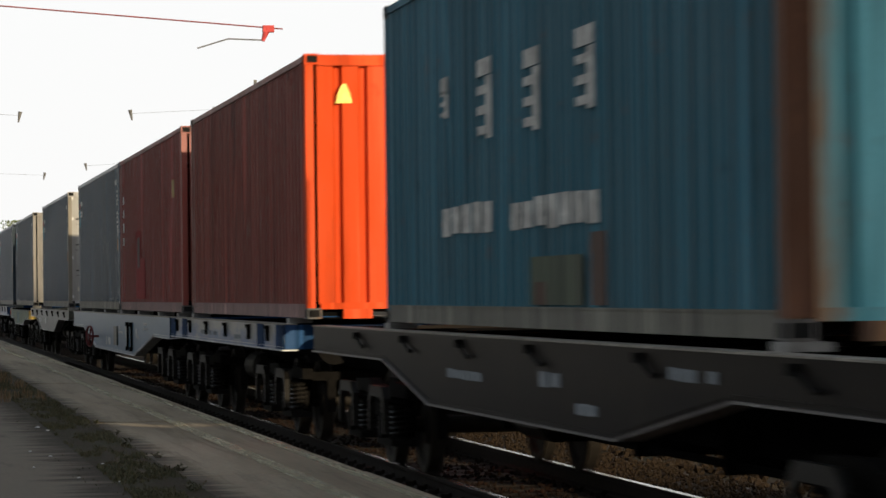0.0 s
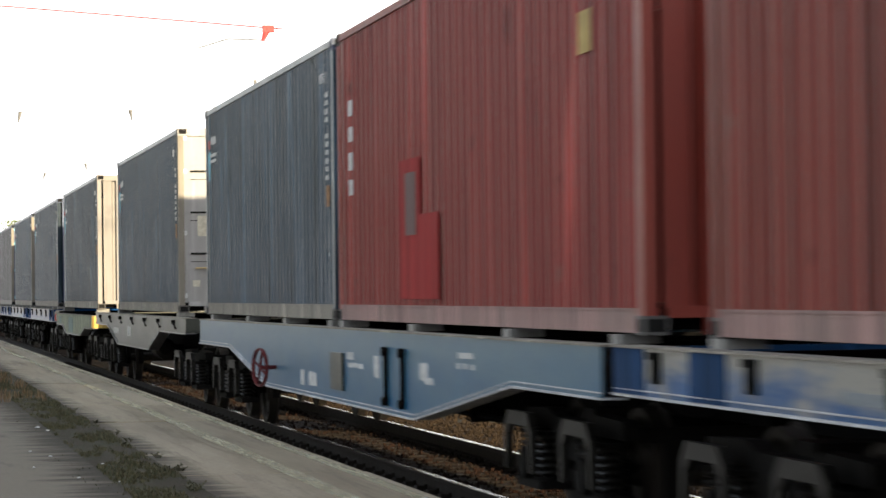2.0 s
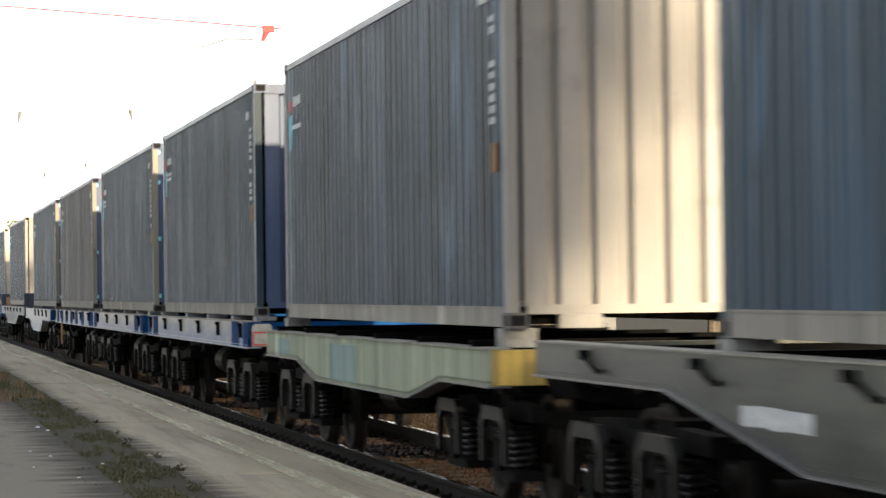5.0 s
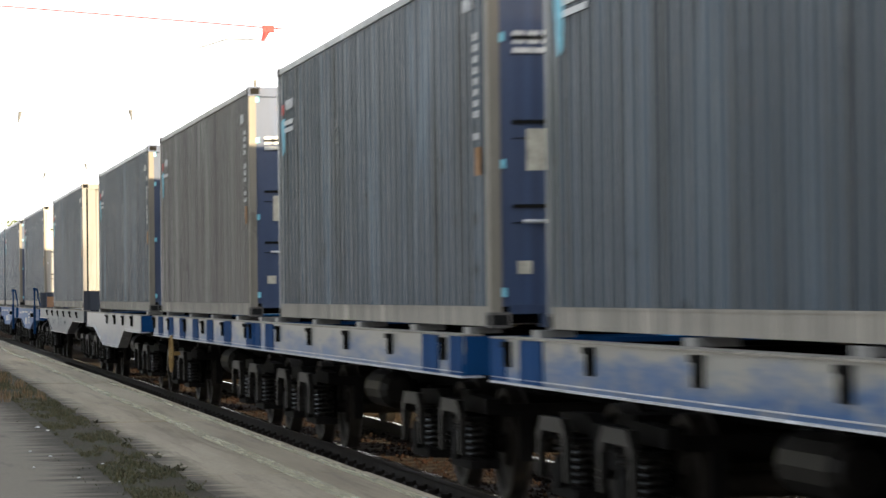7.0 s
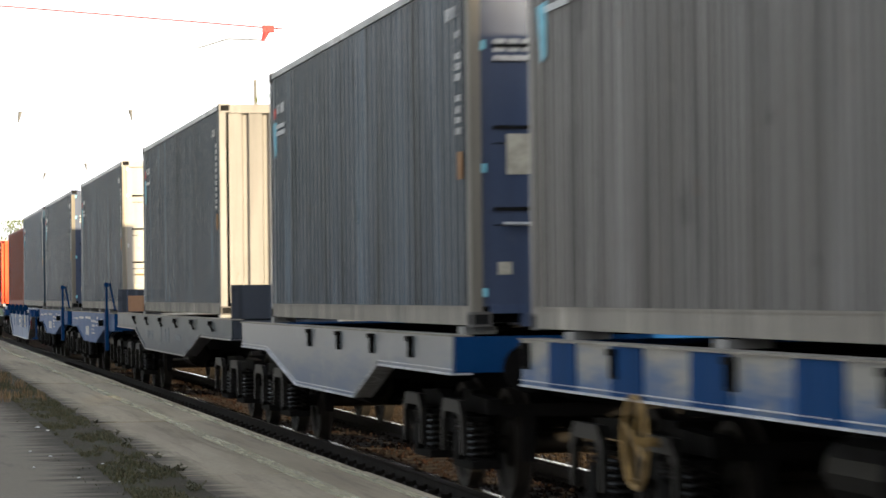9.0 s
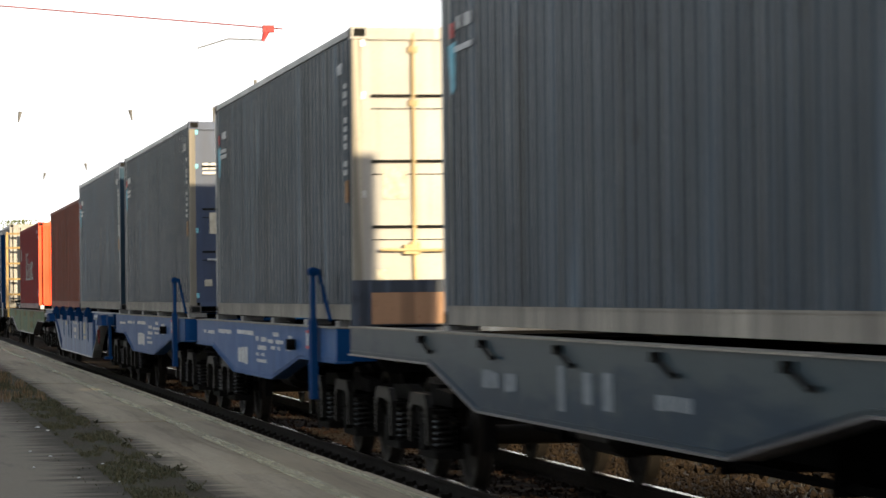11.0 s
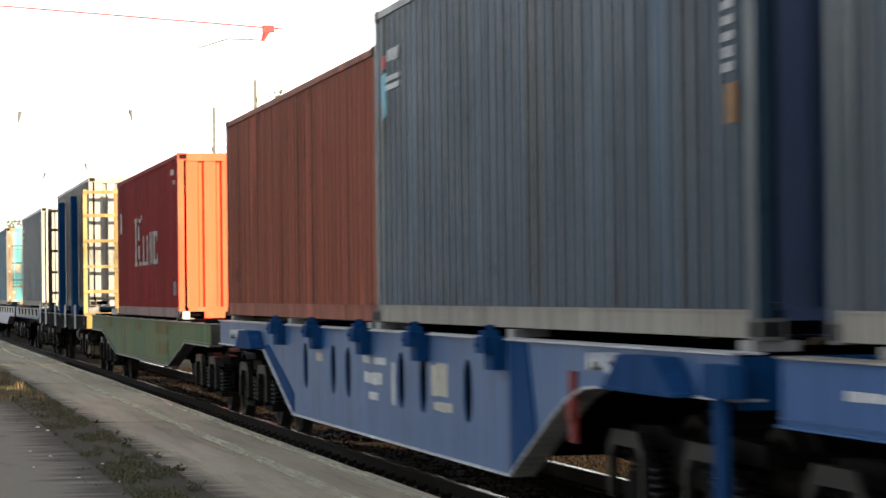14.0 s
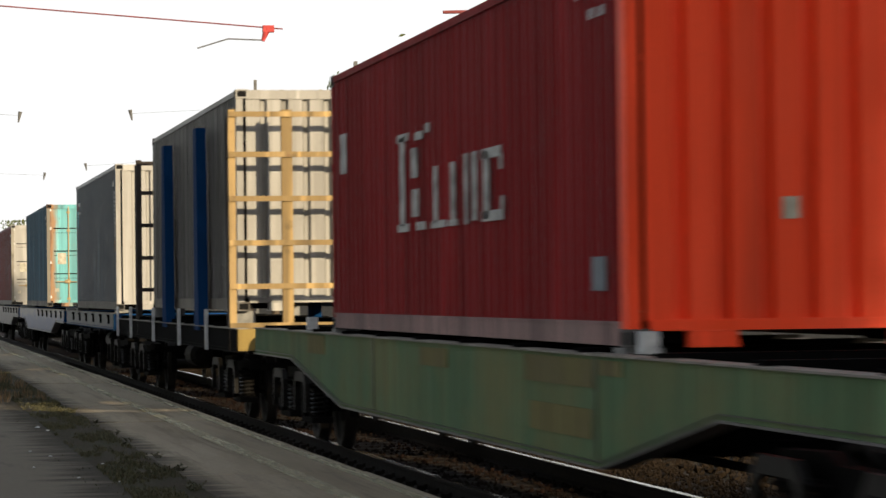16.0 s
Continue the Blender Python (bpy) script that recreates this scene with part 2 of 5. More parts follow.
ASPHALT_MAT = surface("old_asphalt", (0.094, 0.081, 0.060), (0.170, 0.149, 0.112), (0.136, 0.119, 0.091), 40.0, 0.5, 0.9, 0.5, 0.006, (0.035, 0.030, 0.022), (0.56, 0.76), (1.6, 0.4, 1))
SOIL_MAT = surface("verge_soil", (0.0270, 0.0216, 0.0144), (0.0510, 0.0408, 0.0270), (0.0270, 0.0312, 0.0132), 20.0, 1.6, 0.95, 0.8, 0.02)
# Sleepers are darkened as well, to look shaded under the wagons.
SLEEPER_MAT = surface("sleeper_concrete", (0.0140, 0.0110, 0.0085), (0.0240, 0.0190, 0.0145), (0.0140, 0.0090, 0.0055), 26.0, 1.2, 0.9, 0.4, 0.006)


def creeping_dirt(m, slope, offset):
    """Soil carried from the verge on to the asphalt in ragged tongues."""
    n, l = m.node_tree.nodes, m.node_tree.links
    b = n["Principled BSDF"]
    was = b.inputs["Base Color"].links[0].from_socket
    geo, sep, add = n.new("ShaderNodeNewGeometry"), n.new("ShaderNodeSeparateXYZ"), n.new("ShaderNodeMath")
    l.new(geo.outputs["Position"], sep.inputs[0])
    f = noise_node(n, l, 1.0, (0.65, 2.6, 1), 8, 0.75, "World")
    add.operation = "MULTIPLY_ADD"
    add.inputs[1].default_value, add.inputs[2].default_value = slope, offset
    l.new(sep.outputs["X"], add.inputs[0])
    tot = n.new("ShaderNodeMath")
    l.new(add.outputs[0], tot.inputs[0])
    l.new(f, tot.inputs[1])
    l.new(mix(n, l, ramp(n, l, tot.outputs[0], 0.46, 0.66, 0.9), was, (0.024, 0.019, 0.012)), b.inputs["Base Color"])


creeping_dirt(ASPHALT_MAT, 0.50, 1.53)
creeping_dirt(CONCRETE_MAT, -0.75, -1.36)


def setting(name, bm, material, label, category):
    return tagged(place(name, mesh_of(name, bm, material)), label, category, kind="structure")


bm = bmesh.new()
box(bm, -1500, 1500, -600, 2500, -0.9, -0.42)
setting("ground", bm, GROUND_MAT, "dry brown earth and grass beside the railway", "ground")

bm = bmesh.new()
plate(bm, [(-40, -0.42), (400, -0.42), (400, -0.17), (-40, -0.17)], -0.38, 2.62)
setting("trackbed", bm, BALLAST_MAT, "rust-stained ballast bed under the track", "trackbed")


def stones_bm(seed, count, x0, x1, y0, y1, z, r0, r1):
    rng = random.Random(seed)
    verts, faces = [], []
    base = [Vector(p) for p in ((1, 0, 0), (-1, 0, 0), (0, 1, 0), (0, -1, 0), (0, 0, 1), (0, 0, -0.6))]
    tri = ((0, 2, 4), (2, 1, 4), (1, 3, 4), (3, 0, 4), (2, 0, 5), (1, 2, 5), (3, 1, 5), (0, 3, 5))
    for _ in range(count):
        r = rng.uniform(r0, r1)
        y = y0 + (y1 - y0) * rng.random() ** 1.5
        c = Vector((rng.uniform(x0, x1), y, z + r * 0.25))
        q = Euler((rng.uniform(0, 6), rng.uniform(0, 6), rng.uniform(0, 6))).to_matrix()
        k = len(verts)
        verts += [c + q @ (p * r * rng.uniform(0.7, 1.25)) for p in base]
        faces += [tuple(k + i for i in t) for t in tri]
    me = bpy.data.meshes.new("stones")
    me.from_pydata(verts, [], faces)
    return me


bm = bmesh.new()
v = [bm.verts.new(p) for y in (-40, 400) for p in ((2.62, y, -0.42), (2.62, y, -0.17), (3.4, y, -0.18), (4.6, y, -0.415))]
for f in ((0, 1, 5, 4), (1, 2, 6, 5), (2, 3, 7, 6)):
    bm.faces.new([v[i] for i in f])
setting("ballast_shoulder", bm, SHOULDER_MAT, "tan ballast shoulder beyond the far rail", "trackbed")
for seed, count, x0, x1, mat, label in ((3, 9000, -0.30, 2.62, BALLAST_MAT, "loose oily rust-brown ballast stones between the rails, tinted dark as shaded"), (4, 9000, 2.62, 3.5, SHOULDER_MAT, "loose tan ballast stones beyond the far rail")):
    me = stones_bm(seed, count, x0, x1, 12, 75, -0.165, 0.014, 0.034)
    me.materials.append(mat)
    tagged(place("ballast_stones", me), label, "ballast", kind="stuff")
me = stones_bm(5, 7000, 3.5, 9.0, 14, 80, -0.40, 0.03, 0.09)
me.materials.append(SHOULDER_MAT)
tagged(place("rubble", me), "scattered tan stones on the dry ground", "rubble", kind="stuff")

track = tagged(new("railway_track"), "steel rails on concrete sleepers", "track", kind="structure")
for rx in (0.465, 1.975):
    bm = bmesh.new()
    prof = [(-0.075, -0.165), (0.075, -0.165), (0.075, -0.150), (0.012, -0.132), (0.010, -0.045), (0.036, -0.034), (0.036, -0.006), (-0.036, -0.006), (-0.036, -0.034), (-0.010, -0.045), (-0.012, -0.132), (-0.075, -0.150)]
    for ya, yb in ((-40, 400),):
        a = [bm.verts.new((rx + x, ya, z)) for x, z in prof]
        b = [bm.verts.new((rx + x, yb, z)) for x, z in prof]
        bm.faces.new(a)
        bm.faces.new(b[::-1])
        for i in range(len(prof)):
            bm.faces.new((a[i], b[i], b[(i + 1) % len(prof)], a[(i + 1) % len(prof)]))
    rail = part("rail", bm, RAIL_SIDE, track, "rusty running rail")
    bm = bmesh.new()
    box(bm, rx - 0.033, rx + 0.033, -40, 400, -0.0055, 0.0)
    part("rail_head", bm, RAIL_HEAD, rail, "polished running surface")
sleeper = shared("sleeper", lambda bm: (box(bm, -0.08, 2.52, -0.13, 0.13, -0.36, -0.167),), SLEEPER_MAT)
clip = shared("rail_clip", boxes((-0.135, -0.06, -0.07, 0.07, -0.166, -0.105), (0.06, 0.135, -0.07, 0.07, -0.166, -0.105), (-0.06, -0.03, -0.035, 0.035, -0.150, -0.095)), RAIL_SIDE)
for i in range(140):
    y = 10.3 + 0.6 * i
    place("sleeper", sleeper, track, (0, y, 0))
    if i < 120:
        place("rail_clip", clip, track, (0.465, y, 0))

# platform of cast slabs, then a weedy joint, then old asphalt
platform = tagged(new("platform"), "low platform of worn grey concrete slabs beside the track", "platform", kind="structure")
slab = shared("slab", lambda bm: bmesh.ops.bevel(bm, geom=(box(bm, -2.04, -0.42, 0.034, 5.466, -0.25, 0.15), bm.edges[:])[1], offset=0.012, segments=1, affect="EDGES"), CONCRETE_MAT)
rng = random.Random(11)
for i in range(42):
    place("slab", slab, platform, (rng.uniform(-0.012, 0.012), -13.2 + 5.5 * i, rng.uniform(-0.008, 0.004)), turn=(0, rng.uniform(-0.15, 0.15), 0))
bm = bmesh.new()
box(bm, -2.04, -0.44, -30, 330, -0.42, 0.075)
part("slab_bed", bm, SOIL_MAT, platform)


def worn_line(name, color):
    m, n, l, b = nodes_of(name)
    b.inputs["Base Color"].default_value = (*color, 1)
    b.inputs["Roughness"].default_value = 0.85
    f = noise_node(n, l, 5.0, (1.6, 0.12, 1), 7, 0.75, "World")
    tr = n.new("ShaderNodeBsdfTransparent")
    ms = n.new("ShaderNodeMixShader")
    l.new(ramp(n, l, f, 0.28, 0.72, 0.8), ms.inputs[0])
    l.new(tr.outputs[0], ms.inputs[1])
    l.new(b.outputs[0], ms.inputs[2])
    l.new(ms.outputs[0], n["Material Output"].inputs["Surface"])
    return m


LINE_MAT = worn_line("worn_yellow_paint", (0.40, 0.365, 0.24))
for x0, x1 in ((-1.17, -1.01), (-0.64, -0.52)):
    bm = bmesh.new()
    box(bm, x0, x1, -10, 200, 0.1545, 0.1565)
    part("painted_line", bm, LINE_MAT, platform, "worn pale yellow safety line")

bm = bmesh.new()
nx, ny = 6, 150
grid = [[bm.verts.new((-2.66 + 0.64 * i / nx, -10 + 1.2 * j, 0.1395 + 0.004 * noise.noise((i * 0.9, j * 0.7, 0)))) for i in range(nx + 1)] for j in range(ny + 1)]
for j in range(ny):
    for i in range(nx):
        bm.faces.new((grid[j][i], grid[j][i + 1], grid[j + 1][i + 1], grid[j + 1][i]))
setting("verge", bm, SOIL_MAT, "strip of soil and weeds between slabs and asphalt", "verge")
bm = bmesh.new()
rng = random.Random(5)
edge = [(-30 + 0.5 * j, -2.62 + 0.05 * noise.noise((j * 0.35, 2, 0)) + 0.04 * noise.noise((j * 0.9, 5, 0))) for j in range(720)]
top = [bm.verts.new((x, y, 0.135)) for y, x in edge]
far = [bm.verts.new((-40, y, 0.135)) for y, x in edge]
low = [bm.verts.new((x, y, -0.42)) for y, x in edge]
for j in range(len(edge) - 1):
    bm.faces.new((far[j], top[j], top[j + 1], far[j + 1]))
    bm.faces.new((top[j], low[j], low[j + 1], top[j + 1]))
setting("asphalt", bm, ASPHALT_MAT, "cracked old grey asphalt beside the platform slabs", "pavement")


def blades(seed, count, x0, x1, y0, y1, h0, h1, z=0.12, bias=1.0):
    rng = random.Random(seed)
    verts, faces = [], []
    for _ in range(count):
        x, y = rng.uniform(x0, x1), y0 + (y1 - y0) * rng.random() ** bias
        if rng.random() > 0.36 + 2.2 * noise.noise((x * 3.0, y * 0.6, seed)) + 0.9 * noise.noise((x * 9, y * 2.1, seed)):
            continue
        h, a, w = rng.uniform(h0, h1), rng.uniform(0, 6.283), rng.uniform(0.004, 0.010)
        lean = rng.uniform(0.2, 0.9) * h
        dx, dy = math.cos(a), math.sin(a)
        k = len(verts)
        verts += [(x - dy * w, y + dx * w, z - 0.02), (x + dy * w, y - dx * w, z - 0.02), (x + dx * lean * 0.4 + dy * w * 0.7, y + dy * lean * 0.4 - dx * w * 0.7, z + h * 0.65),
                  (x + dx * lean * 0.4 - dy * w * 0.7, y + dy * lean * 0.4 + dx * w * 0.7, z + h * 0.65), (x + dx * lean, y + dy * lean, z + h)]
        faces += [(k, k + 1, k + 2, k + 3), (k + 3, k + 2, k + 4)]
    me = bpy.data.meshes.new("grass")
    me.from_pydata(verts, [], faces)
    return me


def leaf_mat(name, a, b_, trans=0.25):
    m, n, l, b = nodes_of(name)
    geo = n.new("ShaderNodeNewGeometry")
    c = mix(n, l, geo.outputs["Random Per Island"], a, b_)
    l.new(c, b.inputs["Base Color"])
    b.inputs["Roughness"].default_value = 0.7
    t = n.new("ShaderNodeBsdfTranslucent")
    l.new(c, t.inputs["Color"])
    ms = n.new("ShaderNodeMixShader")
    ms.inputs[0].default_value = trans
    l.new(b.outputs[0], ms.inputs[1])
    l.new(t.outputs[0], ms.inputs[2])
    l.new(ms.outputs[0], n["Material Output"].inputs["Surface"])
    return m


GRASS_MAT = leaf_mat("verge_grass", (0.034, 0.038, 0.013), (0.082, 0.070, 0.030))
DRY_MAT = leaf_mat("dry_weeds", (0.11, 0.065, 0.030), (0.19, 0.13, 0.065))
# Darkened far below dry grass, so the shade there is in the colour.
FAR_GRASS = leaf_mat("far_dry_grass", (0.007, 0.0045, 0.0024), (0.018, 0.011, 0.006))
for seed, count, args, mat, label in ((1, 56000, (-2.66, -2.03, 14, 62, 0.006, 0.042, 0.135, 1.3), GRASS_MAT, "short dark green grass growing between slabs and asphalt"),
                                      (2, 7000, (-3.2, -2.15, 44, 110, 0.04, 0.17, 0.13, 1.0), DRY_MAT, "taller dry brown weeds along the verge"),
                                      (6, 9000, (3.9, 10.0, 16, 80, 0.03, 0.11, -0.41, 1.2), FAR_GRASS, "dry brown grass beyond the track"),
                                      (8, 1500, (-2.95, -2.40, 18, 60, 0.004, 0.018, 0.132, 1.3), GRASS_MAT, "sparse dry stubble at the asphalt edge")):
    me = blades(seed, count, *args)
    me.materials.append(mat)
    tagged(place("grass", me), label, "grass", kind="stuff")


def weed(at, seed, size):
    rng = random.Random(seed)
    bm = bmesh.new()
    for k in range(7):
        a, h = rng.uniform(0, 6.283), rng.uniform(0.5, 1.0) * size
        tip = Vector((math.cos(a) * h * 0.9, math.sin(a) * h * 0.9, h * 0.6))
        tube(bm, (0, 0, -0.02), tip, 0.004, 0.002, 5)
        for j in range(5):
            p = tip * (0.4 + 0.14 * j)
            d = Vector((rng.uniform(-1, 1), rng.uniform(-1, 1), rng.uniform(0, 0.6))) * 0.035
            s = Vector((-d.y, d.x, 0.01)) * 0.4
            bm.faces.new([bm.verts.new(v) for v in (p, p + d * 0.5 + s, p + d, p + d * 0.5 - s)])
    return tagged(place("weed", mesh_of("weed", bm, GRASS_MAT), None, at), "small dark weed sprouting at the slab edge", "weed", "weeds at the slab edge")


for i, (x, y, size) in enumerate(((-2.13, 23.4, 0.13), (-2.02, 26.2, 0.09), (-1.98, 26.0, 0.07), (-1.97, 28.2, 0.08), (-1.98, 31.5, 0.08), (-2.0, 33.2, 0.08), (-2.0, 36.3, 0.07), (-2.05, 40.0, 0.08), (-2.1, 30.6, 0.07))):
    weed((x, y, 0.14), 30 + i, size)
LITTER = plain("litter_white", (0.55, 0.55, 0.53), 0.8)
rng = random.Random(21)
for x, y, s in ((-2.75, 35.5, 0.05), (-2.68, 34.6, 0.04), (-3.1, 30.0, 0.03), (-2.95, 29.0, 0.035), (-2.55, 27.5, 0.03), (-2.6, 24.8, 0.03), (-2.9, 25.5, 0.03), (-3.2, 27.2, 0.025)):
    bm = bmesh.new()
    bmesh.ops.create_icosphere(bm, subdivisions=1, radius=s * 0.6)
    for v in bm.verts:
        v.co = Vector((v.co.x * rng.uniform(0.7, 1.3), v.co.y * rng.uniform(0.7, 1.3), v.co.z * 0.35))
    tagged(place("litter", mesh_of("litter", bm, LITTER), None, (x, y, 0.14)), "small scrap of pale litter on the ground", "litter", "litter on the asphalt")


# ---------------------------------------------------------------- containers
LENGTH, WIDE = 12.192, 2.438


def corrugated(bm, u0, u1, z0, z1, flat, slope, groove, depth, put, glint=0.0):
    """Folded sheet from u0 to u1; put(u, d, z) gives the point at depth d; last argument: width of the highlight strip
    painted along each outer fold.
    """
    pts, u, worn = [(u0, 0)], u0 + flat, set()
    while u + 2 * slope + groove + flat * 0.5 < u1:
        pts += [(u, 0), (u + slope, depth), (u + slope + groove, depth), (u + 2 * slope + groove, 0)]
        # faces that carry the painted highlight
        if glint:
            worn.add(len(pts) - 1)
            pts.append((u + 2 * slope + groove + glint, 0))
        u += 2 * slope + groove + flat
    pts.append((u1, 0))
    lo = [bm.verts.new(put(a, d, z0)) for a, d in pts]
    hi = [bm.verts.new(put(a, d, z1)) for a, d in pts]
    for i in range(len(pts) - 1):
        bm.faces.new((lo[i], lo[i + 1], hi[i + 1], hi[i])).material_index = 1 if i in worn else 0


def casting_build(bm):
    box(bm, 0, 0.162, 0, 0.178, 0, 0.118)
    for f in list(bm.faces):
        f.normal_update()
        if f.normal.x < -0.5 or f.normal.y < -0.5:
            r = bmesh.ops.inset_region(bm, faces=[f], thickness=0.028)
            hole = bmesh.ops.extrude_discrete_faces(bm, faces=[f])["faces"]
            for h in hole:
                bmesh.ops.translate(bm, verts=h.verts, vec=-f.normal * 0.03 if f.is_valid else (0, 0, 0))
                h.material_index = 1


def bars(parent, x, y0, y1, z0, z1, n, seed, upright=True, material=None, label=""):
    """A worn row of bars that stands for writing, each bar a part."""
    rng = random.Random(seed)
    for i in range(n):
        a, b = (y0 + (y1 - y0) * (i + 0.08) / n, y0 + (y1 - y0) * (i + 0.86) / n) if upright else (y0, y1)
        c, d = (z0, z1) if upright else (z0 + (z1 - z0) * (i + 0.1) / n, z0 + (z1 - z0) * (i + 0.8) / n)
        if rng.random() < 0.85:
            bm = bmesh.new()
            box(bm, x, x + 0.006, a, b, c + (d - c) * rng.uniform(0, 0.15), d - (d - c) * rng.uniform(0, 0.12))
            part("marking", bm, material or MARK_WHITE, parent, label)


def door_end(c, h, mat, sticker=True, logo=True, light_rods=False):
    """Two steel doors with black strips for the shade of panel folds, locking rods, hinges and labels on the near end.
    """
    bm = bmesh.new()
    box(bm, 0.09, 1.21, 0.035, 0.085, 0.16, h - 0.12)
    door = part("door", bm, mat, c, "steel door leaf with locking gear")
    bm = bmesh.new()
    box(bm, 1.228, 2.348, 0.035, 0.085, 0.16, h - 0.12)
    part("door", bm, mat, c)
    # Flat black strips paint the shade of the panel folds.
    fold = shared("panel_fold", boxes((0.0, 0.82, 0.020, 0.0345, -0.018, 0.012)), RECESS_BLACK)
    crease = shared("panel_crease", boxes((0.0, 0.82, 0.030, 0.0345, -0.005, 0.005)), RECESS_BLACK)
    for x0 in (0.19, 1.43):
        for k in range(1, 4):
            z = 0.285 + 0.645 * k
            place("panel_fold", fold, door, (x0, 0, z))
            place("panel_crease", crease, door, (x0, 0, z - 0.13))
    for x in (0.61, 1.06, 1.38, 1.83):
        bm = bmesh.new()
        tube(bm, (x, 0.012, 0.10), (x, 0.012, h - 0.06), 0.019, seg=8)
        for z in (0.22, 0.75, h - 0.75, h - 0.22):
            box(bm, x - 0.045, x + 0.045, 0.0, 0.034, z - 0.03, z + 0.03)
        part("lock_rod", bm, OCHRE_ROD if light_rods else mat, door, "locking rod")
    zh = 0.70 if light_rods else 0.81
    for x in (0.60, 1.62):
        bm = bmesh.new()
        tube(bm, (x - 0.34, -0.012, zh), (x + 0.30, -0.012, zh - 0.01), 0.016, seg=8)
        box(bm, x - 0.10, x + 0.06, -0.02, 0.034, zh - 0.045, zh + 0.05)
        part("door_handle", bm, OCHRE_ROD if light_rods else GALV, door, "rusty locking handle")
    for z in (0.27, 1.25, 2.22, h - 0.16):
        bm = bmesh.new()
        box(bm, 0.03, 0.13, 0.008, 0.034, z - 0.035, z + 0.035)
        part("hinge", bm, MARK_CYAN if logo else GALV, door, "hinge")
    if sticker:
        for d in ((0.30, 0.54, 1.20, 1.52), (0.22, 0.33, 0.41, 0.51)):
            bm = bmesh.new()
            box(bm, d[0], d[1], 0.026, 0.0335, d[2], d[3])
            part("sticker", bm, STICKER, door, "pale placard")
    if logo:
        for d in [(0.20 + 0.115 * i, 0.295 + 0.115 * i, 2.17, 2.27) for i in range(4)] + [(0.20, 0.65, 2.10, 2.14)]:
            bm = bmesh.new()
            box(bm, d[0], d[1], 0.026, 0.0335, d[2], d[3])
            part("marking", bm, MARK_WHITE, door, "white lettering bar")


def container(u, z, h, label, side, end, ends="wall", logo=True, numbers=True, yellow=True, rail=None, seed=0, top=None):
    """A 40-foot box whose near end lies u metres down the train and whose floor is z above the rails."""
    c = tagged(new("shipping_container"), label, "container", "containers on the train")
    c.location = (0, u, z)
    k = f"{h:.3f}"
    rail = rail or RAIL_DUSTY
    near = shared("side_panel:" + k, lambda bm: corrugated(bm, 0.15, LENGTH - 0.15, 0.165, h - 0.075, 0.072, 0.068, 0.070, 0.036, lambda a, d, zz: (0.012 + d, a, zz), 0.015), [side, FOLD_HIGHLIGHT])
    place("side_panel", near, c, material=side)
    place("side_panel", shared("side_panel:far" + k, lambda bm: corrugated(bm, 0.15, LENGTH - 0.15, 0.165, h - 0.075, 0.072, 0.068, 0.070, 0.036, lambda a, d, zz: (WIDE - 0.012 - d, a, zz)), side), c, material=side)
    wall = lambda y, s: (lambda bm: corrugated(bm, 0.13, WIDE - 0.13, 0.165, h - 0.10, 0.180, 0.026, 0.050, 0.065, lambda a, d, zz: (a, y + s * d, zz)))
    if ends == "wall":
        place("end_wall", shared("end_wall:" + k, wall(0.022, 1), end), c, material=end, label="folded steel end wall")
    else:
        door_end(c, h, end, logo=ends == "crest", light_rods=ends == "pale")
    place("end_wall", shared("end_wall:far" + k, wall(LENGTH - 0.022, -1), end), c, material=side)
    place("roof", shared("roof:" + k, boxes((0.05, WIDE - 0.05, 0.05, LENGTH - 0.05, h - 0.045, h - 0.02)), side), c, material=top or side)
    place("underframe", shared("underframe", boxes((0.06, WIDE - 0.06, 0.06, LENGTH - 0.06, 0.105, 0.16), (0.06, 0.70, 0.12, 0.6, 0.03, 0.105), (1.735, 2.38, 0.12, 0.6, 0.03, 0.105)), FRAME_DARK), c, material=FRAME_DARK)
    bottom = shared("bottom_rail", boxes((0.0, 0.05, 0.16, LENGTH - 0.16, 0.012, 0.162), (-0.006, 0.0, 0.16, LENGTH - 0.16, 0.150, 0.165)), rail)
    place("bottom_rail", bottom, c, material=rail)
    place("bottom_rail", bottom, c, (WIDE - 0.05, 0, 0), material=rail)
    trail = shared("top_rail:" + k, boxes((0.0, 0.06, 0.16, LENGTH - 0.16, h - 0.075, h - 0.01)), side)
    place("top_rail", trail, c, material=side)
    place("top_rail", trail, c, (WIDE - 0.06, 0, 0), material=side)
    for y, m in ((0.0, end), (LENGTH - 0.10, side)):
        place("end_beam", shared("end_beam", boxes((0.15, WIDE - 0.15, 0, 0.10, -0.06, 0.06)), end), c, (0, y, h - 0.065), material=m)
        place("end_sill", shared("end_sill", boxes((0.15, WIDE - 0.15, 0, 0.10, 0.105, 0.175)), end), c, (0, y, 0), material=m)
        place("pocket_block", shared("pocket_block", boxes((0.0, 0.32, 0, 0.10, 0.0, 0.104)), end), c, (0.40, y, 0), material=m)
        place("pocket_block", shared("pocket_block", boxes(), end), c, (1.735, y, 0), material=m)
    for x in (0.0, WIDE - 0.09):
        place("corner_post", shared("corner_post:" + k, boxes((0, 0.09, 0, 0.152, 0.118, h - 0.118)), end), c, (x, 0, 0), material=rail if ends != "wall" else side if end is NAVY else end)
        place("corner_post", shared("corner_post:" + k, boxes(), end), c, (x, LENGTH - 0.152, 0), material=side)
